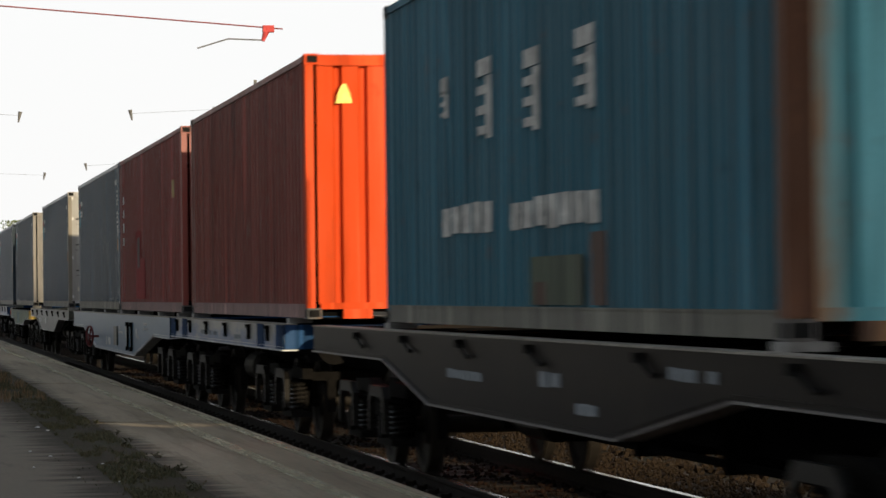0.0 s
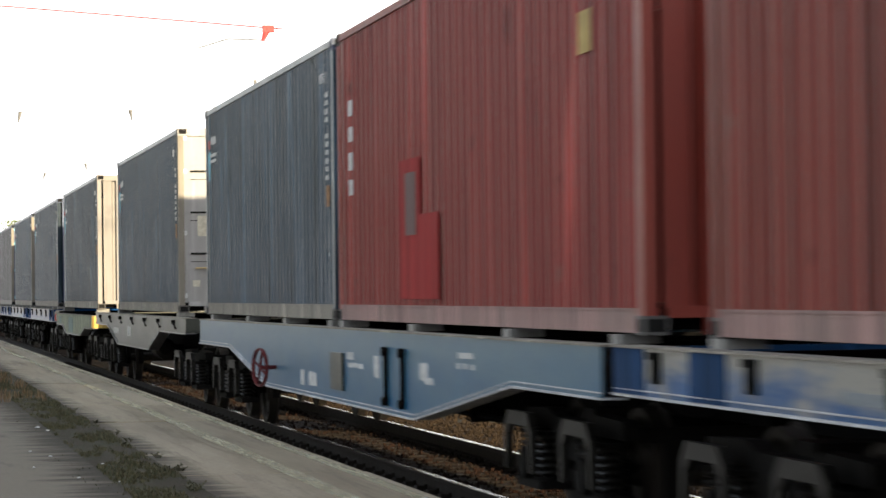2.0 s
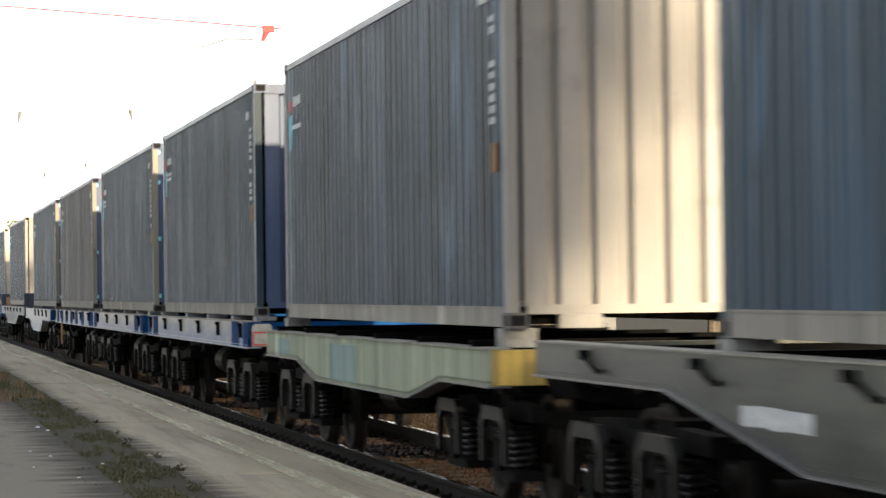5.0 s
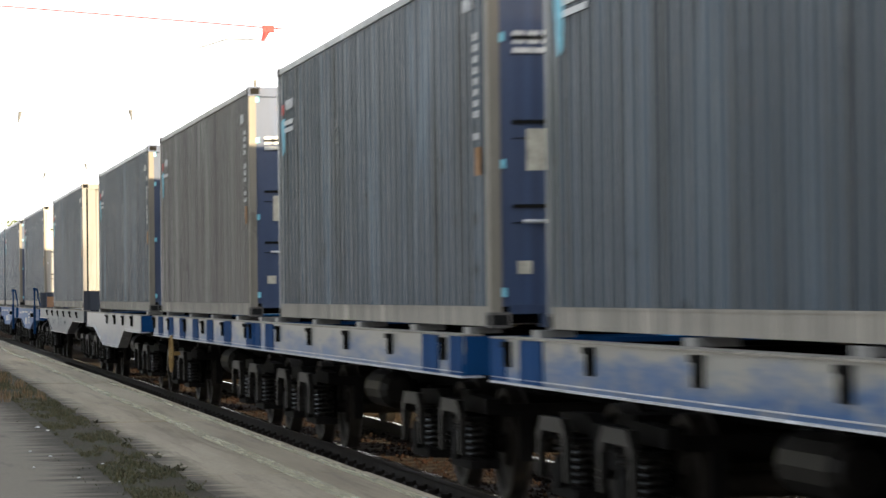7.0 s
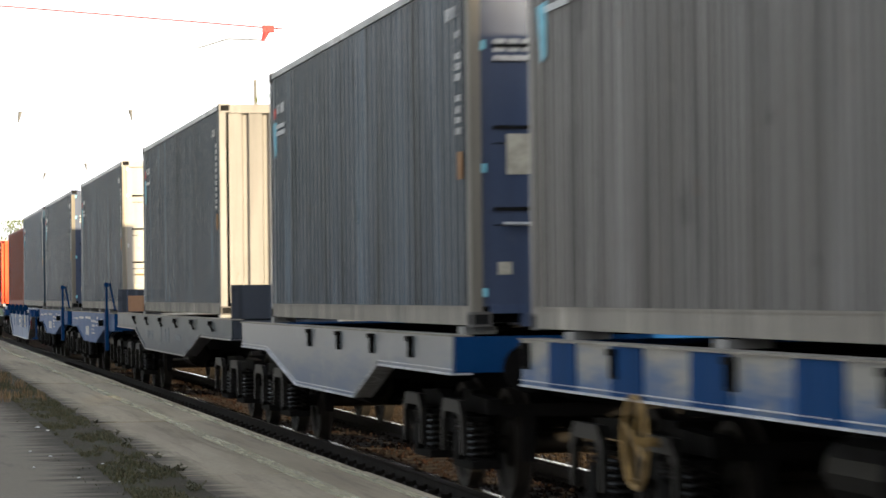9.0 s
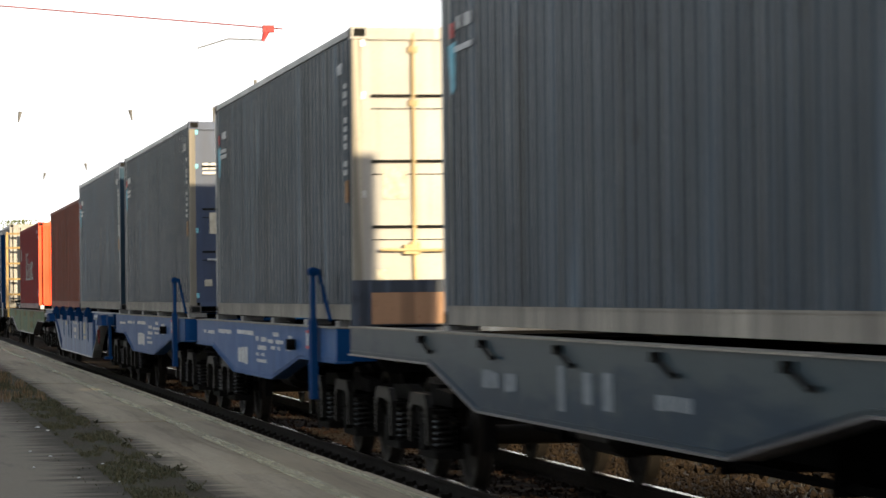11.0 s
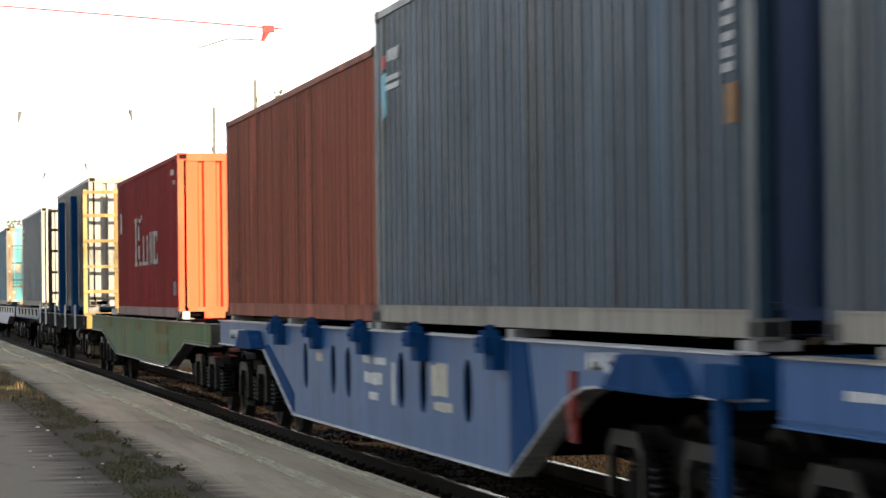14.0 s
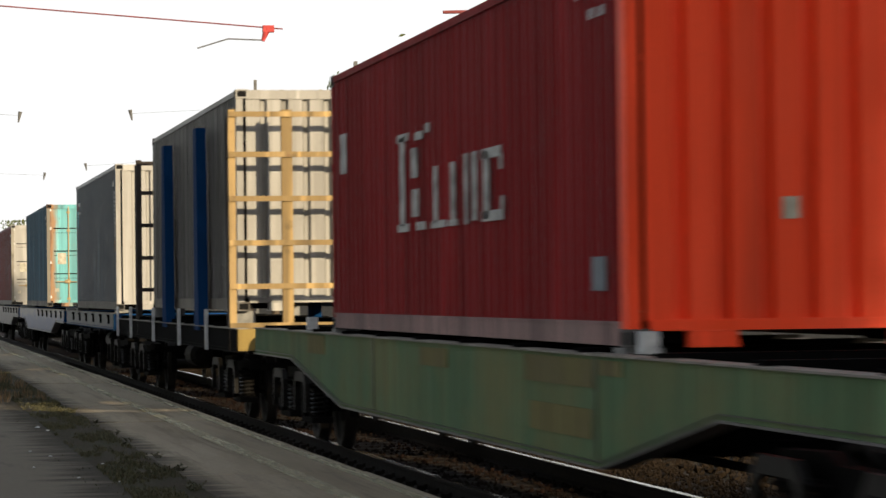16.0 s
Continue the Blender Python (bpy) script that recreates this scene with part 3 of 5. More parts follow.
    for x in (-0.004, WIDE - 0.158):
        for y in (-0.004, LENGTH - 0.174):
            for zz in (0.0, h - 0.114):
                place("corner_casting", shared("corner_casting", casting_build, [CASTING_MAT, RECESS_BLACK]), c, (x, y, zz), material=end if y < 1 and zz > 1 else CASTING_MAT)
    if numbers:
        bars(c, 0.004, 0.62, 1.02, h - 0.42, h - 0.30, 5, seed)
        bars(c, 0.004, 0.44, 0.58, h - 1.45, h - 0.50, 11, seed + 1, False)
    if logo:
        bars(c, 0.004, LENGTH - 1.25, LENGTH - 0.62, h - 0.52, h - 0.40, 4, seed + 5)
        bars(c, 0.004, LENGTH - 1.25, LENGTH - 0.55, h - 0.78, h - 0.62, 2, seed + 9, False)
        bm = bmesh.new()
        plate(bm, [(LENGTH - 0.55, h - 0.60), (LENGTH - 0.28, h - 0.62), (LENGTH - 0.40, h - 1.02), (LENGTH - 0.52, h - 0.98)], 0.004, 0.010)
        part("marking", bm, MARK_CYAN, c, "pale blue emblem patch")
        bm = bmesh.new()
        box(bm, 0.004, 0.010, LENGTH - 0.48, LENGTH - 0.36, h - 0.56, h - 0.44)
        part("marking", bm, MARK_RED, c, "red emblem patch")
    if yellow:
        bm = bmesh.new()
        box(bm, 0.004, 0.010, 0.38, 0.54, 1.18, 1.40)
        part("label_plate", bm, MARK_ORANGE, c, "small faded orange label")
    return c


HC, STD = 2.896, 2.591
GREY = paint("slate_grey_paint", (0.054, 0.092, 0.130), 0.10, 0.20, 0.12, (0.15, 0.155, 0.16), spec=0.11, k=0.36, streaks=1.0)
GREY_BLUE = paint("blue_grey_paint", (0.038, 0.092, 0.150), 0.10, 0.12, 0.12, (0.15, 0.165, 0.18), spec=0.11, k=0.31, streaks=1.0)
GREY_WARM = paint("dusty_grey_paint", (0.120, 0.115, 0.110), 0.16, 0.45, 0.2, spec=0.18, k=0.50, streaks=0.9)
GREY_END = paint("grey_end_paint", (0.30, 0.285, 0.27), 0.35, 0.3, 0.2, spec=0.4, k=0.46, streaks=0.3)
NAVY = paint("navy_door_paint", (0.018, 0.046, 0.120), 0.30, 0.08, 0.10, spec=0.5, k=0.58, streaks=0.2)
PALE = paint("pale_grey_paint", (0.40, 0.39, 0.37), 0.35, 0.3, 0.25, spec=0.5, k=0.62, streaks=0.25)
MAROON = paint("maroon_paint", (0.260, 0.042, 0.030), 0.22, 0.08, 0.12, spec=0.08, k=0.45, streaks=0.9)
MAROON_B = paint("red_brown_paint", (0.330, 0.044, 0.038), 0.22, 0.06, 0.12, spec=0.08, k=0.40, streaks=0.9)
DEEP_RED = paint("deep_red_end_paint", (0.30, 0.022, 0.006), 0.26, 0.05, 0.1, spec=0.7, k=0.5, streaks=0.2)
# End of the maroon box: its red brightened as sunlit, the side kept shaded.
ORANGE = paint("sunlit_orange_end_paint", (0.54, 0.052, 0.004), 0.42, 0.06, 0.10, spec=0.08, k=0.76, streaks=0.3)
TEAL = paint("teal_blue_paint", (0.024, 0.125, 0.175), 0.42, 0.15, 0.5, spec=0.10, k=0.62)
TURQUOISE = paint("turquoise_paint", (0.09, 0.32, 0.36), 0.4, 0.15, 0.6, k=0.9)
RUST_RED = paint("rust_red_paint", (0.430, 0.088, 0.036), 0.36, 0.15, 0.35, spec=0.12, k=0.34, streaks=0.9)
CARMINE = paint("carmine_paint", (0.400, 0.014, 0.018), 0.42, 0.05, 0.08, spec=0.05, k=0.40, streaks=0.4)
# End of the carmine box: a brighter copy of its side, as sunlit.
SCARLET = paint("sunlit_scarlet_end_paint", (0.80, 0.052, 0.006), 0.26, 0.04, 0.05, spec=0.28, k=1.0, streaks=0.12)
SKY_BLUE = paint("sky_blue_paint", (0.12, 0.27, 0.36), 0.45, 0.2, 0.1)
DUSTY_RED = paint("dusty_red_rail", (0.30, 0.17, 0.15), 0.55, 0.5, 0.15, k=0.6)



def rusting_edge(m, reach):
    """Rust eating in from the corner post over the first part of the end wall, in ragged runs."""
    n, l = m.node_tree.nodes, m.node_tree.links
    b = n["Principled BSDF"]
    was = b.inputs["Base Color"].links[0].from_socket
    at, xyz, add = n.new("ShaderNodeTexCoord"), n.new("ShaderNodeSeparateXYZ"), n.new("ShaderNodeMath")
    l.new(at.outputs["Object"], xyz.inputs[0])
    runs = noise_node(n, l, 1.0, (5, 5, 1.1), 7, 0.7)
    add.operation = "MULTIPLY_ADD"
    add.inputs[1].default_value = -1.0 / reach
    l.new(xyz.outputs["X"], add.inputs[0])
    l.new(runs, add.inputs[2])
    c = mix(n, l, ramp(n, l, add.outputs[0], -0.45, 0.05, 0.9), was, (0.26, 0.115, 0.035))
    c = mix(n, l, ramp(n, l, add.outputs[0], 0.12, 0.34, 0.9), c, (0.045, 0.020, 0.012))
    l.new(c, b.inputs["Base Color"])


rusting_edge(TURQUOISE, 0.36)

TRAIN = []
FLOOR = 1.42
GREY_TXT = "dusty grey corrugated steel container with a navy door end"
for u, h, z, label, side, end, kind, opt in (
        (15.20, HC, FLOOR, "worn teal container with white lettering bars and turquoise end", TEAL, TURQUOISE, "wall", dict(logo=False, numbers=False, yellow=False, rail=paint("teal_box_rail", (0.17, 0.165, 0.13), 0.6, 0.5, 0.4, k=0.5))),
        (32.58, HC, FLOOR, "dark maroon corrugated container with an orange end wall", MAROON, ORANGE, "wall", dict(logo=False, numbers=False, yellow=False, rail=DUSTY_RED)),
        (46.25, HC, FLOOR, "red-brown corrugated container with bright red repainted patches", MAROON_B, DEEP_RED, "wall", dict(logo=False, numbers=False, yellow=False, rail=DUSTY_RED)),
        (58.72, HC, FLOOR, "blue-grey corrugated container with a worn emblem", GREY_BLUE, NAVY, "wall", {}),
        (74.95, HC, FLOOR, "grey container with a rust-stained pale grey door end", GREY_BLUE, paint("door_grey_paint", (0.30, 0.30, 0.30), 0.35, 0.3, 0.3, spec=0.4, k=0.62, streaks=0.25), "pale", {}),
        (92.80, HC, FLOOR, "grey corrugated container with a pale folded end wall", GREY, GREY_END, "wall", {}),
        (107.80, HC, FLOOR, "grey corrugated container with a navy end wall", GREY, NAVY, "wall", {}),
        (121.95, HC, FLOOR, GREY_TXT, GREY, NAVY, "crest", {}),
        (136.90, HC, FLOOR, GREY_TXT, GREY_WARM, NAVY, "crest", {}),
        (151.25, HC, FLOOR, GREY_TXT, GREY, NAVY, "crest", {}),
        (168.80, HC, FLOOR, "dark grey corrugated container with a pale folded end wall", GREY, GREY_END, "wall", {}),
        (185.70, HC, FLOOR, "dark grey container with pale beige doors", GREY, PALE, "pale", {}),
        (201.45, HC, FLOOR, GREY_TXT, GREY, NAVY, "crest", {}),
        (214.85, HC, FLOOR, "blue-grey corrugated container with a navy end wall", GREY_BLUE, NAVY, "wall", {}),
        (227.10, STD, FLOOR, "rust-red corrugated container with weathered sides", RUST_RED, RUST_RED, "wall", dict(logo=False, numbers=False, yellow=False, rail=RUST_RED)),
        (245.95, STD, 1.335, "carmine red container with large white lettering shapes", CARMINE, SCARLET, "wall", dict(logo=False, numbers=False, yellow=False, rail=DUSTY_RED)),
        (266.45, HC, 1.48, "grey container behind the stakes of a rack wagon", GREY_WARM, paint("light_grey_end_paint", (0.34, 0.33, 0.31), 0.35, 0.2, 0.2, spec=0.4, k=0.65, streaks=0.3), "wall", dict(logo=False)),
        (286.90, HC, FLOOR, "grey corrugated container with a cream end wall", GREY, PALE, "wall", {}),
        (312.35, HC, FLOOR, "sky blue container with white lettering and turquoise doors", SKY_BLUE, TURQUOISE, "pale", dict(logo=False, yellow=False)),
        (336.30, HC, FLOOR, "brown-red corrugated container far down the train", MAROON, PALE, "pale", dict(logo=False)),
        (352.50, HC, FLOOR, "grey corrugated container far down the train", GREY, NAVY, "wall", {})):
    TRAIN.append(container(u, z, h, label, side, end, kind, seed=int(u), **opt))
TEAL_BOX, RED_BOX, LINE_BOX = TRAIN[0], TRAIN[2], TRAIN[15]


# ---------------------------------------------------------------- wagons
SILL_X = -0.17
AXLE, RADIUS = 0.9, 0.46
BOGIES, WHEELSETS = [], []


def wheelset_build(bm):
    lathe_x(bm, [(-0.98, 0.065), (-0.80, 0.075), (-0.79, 0.17), (-0.765, 0.19), (-0.76, 0.36), (-0.80, 0.40), (-0.81, 0.455), (-0.70, 0.462), (-0.685, 0.49), (-0.672, 0.47), (-0.675, 0.40), (-0.71, 0.36), (-0.70, 0.18), (-0.66, 0.16), (-0.64, 0.085),
                 (0.64, 0.085), (0.66, 0.16), (0.70, 0.18), (0.71, 0.36), (0.675, 0.40), (0.672, 0.47), (0.685, 0.49), (0.70, 0.462), (0.81, 0.455), (0.80, 0.40), (0.76, 0.36), (0.765, 0.19), (0.79, 0.17), (0.80, 0.075), (0.98, 0.065)])


def bogie_build(bm):
    box(bm, 0.28, 2.16, -0.22, 0.22, 0.55, 0.88)
    tube(bm, (1.22, 0, 0.88), (1.22, 0, 1.0), 0.25, seg=16)


def side_frame_build(bm):
    plate(bm, [(-1.45, 0.72), (-0.62, 0.72), (-0.42, 0.52), (0.42, 0.52), (0.62, 0.72), (1.45, 0.72), (1.45, 0.84), (0.70, 0.86), (0.45, 0.80), (-0.45, 0.80), (-0.70, 0.86), (-1.45, 0.84)], 0.0, 0.12)


def spring_build(bm):
    pts = [Vector((0.085 * math.cos(a), 0.085 * math.sin(a), 0.30 * i / 60)) for i, a in ((i, i * 2 * math.pi * 6 / 60) for i in range(61))]
    rings = [[bm.verts.new(p + Vector((p.x, p.y, 0)).normalized() * 0.015 * math.cos(t) + Vector((0, 0, 0.015 * math.sin(t)))) for t in [2 * math.pi * j / 5 for j in range(5)]] for p in pts]
    for r0, r1 in zip(rings, rings[1:]):
        for j in range(5):
            bm.faces.new((r0[j - 1], r0[j], r1[j], r1[j - 1]))
    for f in bm.faces:
        f.material_index = 1
    tube(bm, (0, 0, -0.02), (0, 0, 0.0), 0.11, seg=14)
    tube(bm, (0, 0, 0.30), (0, 0, 0.33), 0.12, seg=14)
    tube(bm, (0, 0, 0.0), (0, 0, 0.30), 0.05, seg=8, caps=False)


def axle_box_build(bm):
    box(bm, 0.06, 0.32, -0.17, 0.17, 0.34, 0.58)
    tube(bm, (0.0, 0, 0.46), (0.07, 0, 0.46), 0.12, seg=14)
    box(bm, 0.05, 0.29, -0.40, 0.40, 0.28, 0.345)


def bogie(wagon, y):
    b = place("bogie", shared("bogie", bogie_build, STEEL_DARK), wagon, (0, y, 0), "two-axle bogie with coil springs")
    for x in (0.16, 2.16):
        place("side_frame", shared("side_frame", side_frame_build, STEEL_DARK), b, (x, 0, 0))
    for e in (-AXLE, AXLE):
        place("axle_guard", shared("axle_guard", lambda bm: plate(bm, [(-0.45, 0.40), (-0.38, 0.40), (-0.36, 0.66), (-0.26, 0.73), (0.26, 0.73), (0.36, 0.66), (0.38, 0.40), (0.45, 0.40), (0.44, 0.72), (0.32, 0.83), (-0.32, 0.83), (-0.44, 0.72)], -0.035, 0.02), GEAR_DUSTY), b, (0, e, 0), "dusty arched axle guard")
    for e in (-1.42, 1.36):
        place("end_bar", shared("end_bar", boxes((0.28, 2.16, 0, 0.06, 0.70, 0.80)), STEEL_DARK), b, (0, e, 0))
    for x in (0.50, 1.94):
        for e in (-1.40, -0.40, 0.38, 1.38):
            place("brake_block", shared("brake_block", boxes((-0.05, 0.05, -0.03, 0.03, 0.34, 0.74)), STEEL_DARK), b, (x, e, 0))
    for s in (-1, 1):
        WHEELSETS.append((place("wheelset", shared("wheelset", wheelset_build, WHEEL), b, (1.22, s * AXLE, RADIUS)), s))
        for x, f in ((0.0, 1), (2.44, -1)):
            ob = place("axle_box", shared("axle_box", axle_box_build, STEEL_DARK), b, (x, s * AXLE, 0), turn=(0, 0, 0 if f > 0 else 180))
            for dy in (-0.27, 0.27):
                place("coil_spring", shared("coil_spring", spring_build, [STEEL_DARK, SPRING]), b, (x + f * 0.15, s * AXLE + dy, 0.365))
    BOGIES.append(b)


def flat_wagon(u0, u1, label, paint_side, paint_end, lower, top=1.365, bogies=(), pockets=(), end_mat=None, ribs=(), hooks=False):
    """A container flat wagon; lower: the sill's lower edge as (u, z) from the near end to the far end."""
    w = tagged(new("flat_wagon"), label, "wagon", "wagons of the train")
    w.location = (0, u0, 0)
    low = [(a - u0, z) for a, z in lower]
    n = u1 - u0
    for x, s in ((SILL_X, 1), (2.44 - SILL_X, -1)):
        bm = bmesh.new()
        plate(bm, low + [(n, top - 0.012), (0, top - 0.012)], x, x + s * 0.018)
        sill = part("side_sill", bm, paint_side, w)
        bm = bmesh.new()
        a, b = sorted((x - s * 0.022, x + s * 0.16))
        ribbon(bm, [(0, top), (n, top)], a, b, 0.012)
        part("top_flange", bm, RAIL_DUSTY, sill, "scuffed top flange")
        bm = bmesh.new()
        ribbon(bm, low, a, b, 0.014)
        part("bottom_flange", bm, FLANGE if paint_end in (W_WHITE, W_STEEL) else FLANGE_DARK if paint_end in (W_DARK, W_SLATE, W_OLIVE) else paint_end, sill)
        bm = bmesh.new()
        ribbon(bm, [(y, z + 0.034) for y, z in low], *sorted((x - s * 0.012, x - s * 0.001)), 0.008)
        part("weld_bead", bm, FLANGE if paint_end in (W_WHITE, W_STEEL) else paint_end, sill)
        if s > 0:
            for a0, a1 in ribs:
                bm = bmesh.new()
                box(bm, x - 0.012, x, a0 - u0, a1 - u0, lower[0][1] + 0.004, top - 0.014)
                part("sill_plate", bm, end_mat or paint_end, sill, "repainted blue plate")
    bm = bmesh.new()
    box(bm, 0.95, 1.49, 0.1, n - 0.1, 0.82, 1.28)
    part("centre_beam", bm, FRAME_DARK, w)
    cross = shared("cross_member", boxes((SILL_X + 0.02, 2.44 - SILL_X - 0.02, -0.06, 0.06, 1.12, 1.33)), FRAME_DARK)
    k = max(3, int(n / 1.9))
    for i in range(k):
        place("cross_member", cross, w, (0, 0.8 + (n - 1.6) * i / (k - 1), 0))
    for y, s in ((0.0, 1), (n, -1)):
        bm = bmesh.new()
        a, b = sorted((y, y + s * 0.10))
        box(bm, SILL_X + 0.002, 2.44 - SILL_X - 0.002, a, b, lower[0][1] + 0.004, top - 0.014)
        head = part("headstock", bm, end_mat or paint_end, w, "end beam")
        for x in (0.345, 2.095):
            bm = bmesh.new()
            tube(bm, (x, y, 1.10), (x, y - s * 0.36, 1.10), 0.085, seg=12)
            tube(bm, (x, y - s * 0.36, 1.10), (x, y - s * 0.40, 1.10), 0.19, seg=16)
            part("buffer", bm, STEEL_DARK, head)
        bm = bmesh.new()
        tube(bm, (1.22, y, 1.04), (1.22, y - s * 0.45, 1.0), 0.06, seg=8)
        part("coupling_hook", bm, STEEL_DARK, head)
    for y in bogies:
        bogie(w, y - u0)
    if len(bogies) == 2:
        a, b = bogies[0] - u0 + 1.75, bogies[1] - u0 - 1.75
        # Dark rigging added to block the bright ground beyond the wagon.
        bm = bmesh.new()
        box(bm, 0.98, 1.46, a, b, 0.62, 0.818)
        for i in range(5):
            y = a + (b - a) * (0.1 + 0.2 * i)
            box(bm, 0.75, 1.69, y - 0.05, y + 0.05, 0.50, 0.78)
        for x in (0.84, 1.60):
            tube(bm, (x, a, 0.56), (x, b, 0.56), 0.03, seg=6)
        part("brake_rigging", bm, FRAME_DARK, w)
        bm = bmesh.new()
        y = a + (b - a) * 0.62
        for p, q, r0, r1 in ((0, 0.10, 0.12, 0.19), (0.10, 1.0, 0.19, 0.19), (1.0, 1.10, 0.19, 0.12)):
            tube(bm, (0.55, y + p, 0.72), (0.55, y + q, 0.72), r0, r1, 14)
        box(bm, 0.50, 0.60, y + 0.2, y + 0.26, 0.88, 1.13)
        box(bm, 0.50, 0.60, y + 0.8, y + 0.86, 0.88, 1.13)
        part("air_tank", bm, GEAR_DUSTY, w, "dusty grey brake air tank")
    ring = shared("lashing_ring", lambda bm: (box(bm, -0.03, 0.0, -0.07, 0.07, -0.09, -0.07), box(bm, -0.03, 0.0, -0.07, -0.045, -0.07, 0.07), box(bm, -0.03, 0.0, 0.045, 0.07, -0.07, 0.07), box(bm, -0.05, 0.0, -0.07, 0.07, 0.05, 0.09)), STEEL_DARK)
    hook = shared("lashing_hook", lambda bm: (tube(bm, (-0.03, 0, 0), (-0.03, -0.38, -0.10), 0.016, seg=6), tube(bm, (-0.03, -0.38, -0.10), (-0.03, -0.47, -0.09), 0.016, seg=6), box(bm, -0.05, 0, -0.05, 0.05, -0.03, 0.03)), STEEL_DARK)
    for y in pockets:
        if hooks:
            place("lashing_hook", hook, w, (SILL_X, y - u0, top - 0.07))
        else:
            place("lashing_ring", ring, w, (SILL_X, y - u0, top - 0.12))
    TRAIN.append(w)
    return w


def spigots(w, u0, ends, top, floor):
    pad = shared(f"support_pad:{floor - top:.3f}", boxes((-0.02, 0.24, -0.13, 0.13, 0.0, floor - top)), PAD)
    for e in ends:
        for x in (0.0, 2.22):
            place("support_pad", pad, w, (x, e - u0, top))


def marks(w, u0, rows, mat, label):
    for i, (a, b, z0, z1, k) in enumerate(rows):
        bars(w, SILL_X - 0.007, a - u0, b - u0, z0, z1, k, i + int(u0), material=mat)


def belly(u0, a, b, c, d, u1, ends, low):
    return [(u0, ends), (a, ends), (b, low), (c, low), (d, ends), (u1, ends)]


# Flanges lighter than their webs: the sky's bright edge line is painted in.
FLANGE = paint("flange_highlight_paint", (0.36, 0.37, 0.39), 0.20, 0.3, 0.3, spec=0.5, k=0.8)
FLANGE_DARK = plain("flange_glint_steel", (0.10, 0.10, 0.11), 0.28, 0.5, 0.5, 3.0, 0.4)
W_DARK = pale_topped("dark_grey_wagon", (0.0045, 0.0045, 0.006), (0.010, 0.0085, 0.0075), 0.80, 1.37, 0.35, 0.02, 0.2, 0.6)
# Goes smoothly from a pale top to a bluer lower edge.
W_STEEL = pale_topped("graded_steel_blue_wagon", (0.009, 0.072, 0.150), (0.045, 0.105, 0.145), 0.70, 1.36, 0.3, 0.10, 0.4, 0.25)
W_OLIVE = pale_topped("grey_green_wagon", (0.014, 0.018, 0.017), (0.062, 0.064, 0.054), 0.80, 1.36, 0.35, 0.12, 0.25, 0.5)
W_GREEN = paint("pale_green_wagon", (0.24, 0.28, 0.18), 0.5, 0.35, 0.3, k=0.6)
W_GREEN_B = paint("moss_green_wagon", (0.110, 0.205, 0.095), 0.4, 0.65, 0.7, (0.34, 0.28, 0.12), spec=0.06, k=0.50, streaks=0.3)
W_WHITE = pale_topped("dusted_blue_wagon", (0.008, 0.060, 0.165), (0.205, 0.195, 0.165), 1.03, 1.355, 0.3, 0.10)
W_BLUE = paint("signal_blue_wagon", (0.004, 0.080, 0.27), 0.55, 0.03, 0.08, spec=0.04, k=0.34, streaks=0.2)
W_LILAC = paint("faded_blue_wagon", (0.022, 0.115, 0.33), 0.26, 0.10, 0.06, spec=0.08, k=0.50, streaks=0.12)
W_SLATE = pale_topped("slate_blue_wagon", (0.005, 0.022, 0.042), (0.034, 0.050, 0.058), 0.81, 1.38, 0.35, 0.05, 0.15, 0.6)
W_YELLOW = paint("yellow_end_paint", (0.45, 0.30, 0.05), 0.5, 0.3, 0.3)
W_LIGHT_BLUE = paint("deep_blue_plate", (0.010, 0.06, 0.17), 0.55, 0.1, 0.1, spec=0.04, k=0.4)

w = flat_wagon(11.6, 30.95, "dark grey fish-bellied flat wagon with faint lettering", W_DARK, W_DARK, belly(11.6, 15.6, 18.15, 24.4, 26.6, 30.95, 1.11, 0.79), 1.37, (13.8, 28.8), (14.5, 17.5, 20.5, 23.0, 25.5, 28.0), hooks=True)
spigots(w, 11.6, (15.3, 27.3), 1.37, FLOOR)
marks(w, 11.6, ((22.2, 23.6, 1.02, 1.10, 8), (19.6, 20.3, 1.05, 1.16, 2), (18.6, 19.2, 0.90, 0.98, 3), (15.9, 16.9, 1.18, 1.26, 5)), MARK_GREY, "faded grey lettering bars")
w = flat_wagon(33.3, 46.3, "blue flat wagon with straight dust-caked sills", W_WHITE, W_STEEL, [(33.3, 1.075), (46.3, 1.075)], 1.365, (35.6, 44.0), (34.6, 36.4, 38.9, 41.2, 43.4, 45.3), end_mat=W_LIGHT_BLUE, ribs=((33.3, 33.9), (35.0, 35.6), (43.9, 44.6), (45.6, 46.3)))
spigots(w, 33.3, (34.0, 44.6), 1.365, FLOOR)
marks(w, 33.3, ((40.0, 42.0, 1.15, 1.22, 9), (36.6, 38.0, 1.14, 1.20, 6)), MARK_GREY, "pale lettering bars")
w = flat_wagon(46.65, 70.3, "long blue-grey fish-bellied wagon with a handwheel", W_STEEL, W_WHITE, belly(46.65, 49.3, 53.2, 62.9, 66.6, 70.3, 1.03, 0.64), 1.36, (48.9, 68.6), (), end_mat=W_DARK)
spigots(w, 46.65, (46.9, 50.2, 54.2, 58.2, 59.0, 62.5, 66.0, 70.1), 1.36, FLOOR)
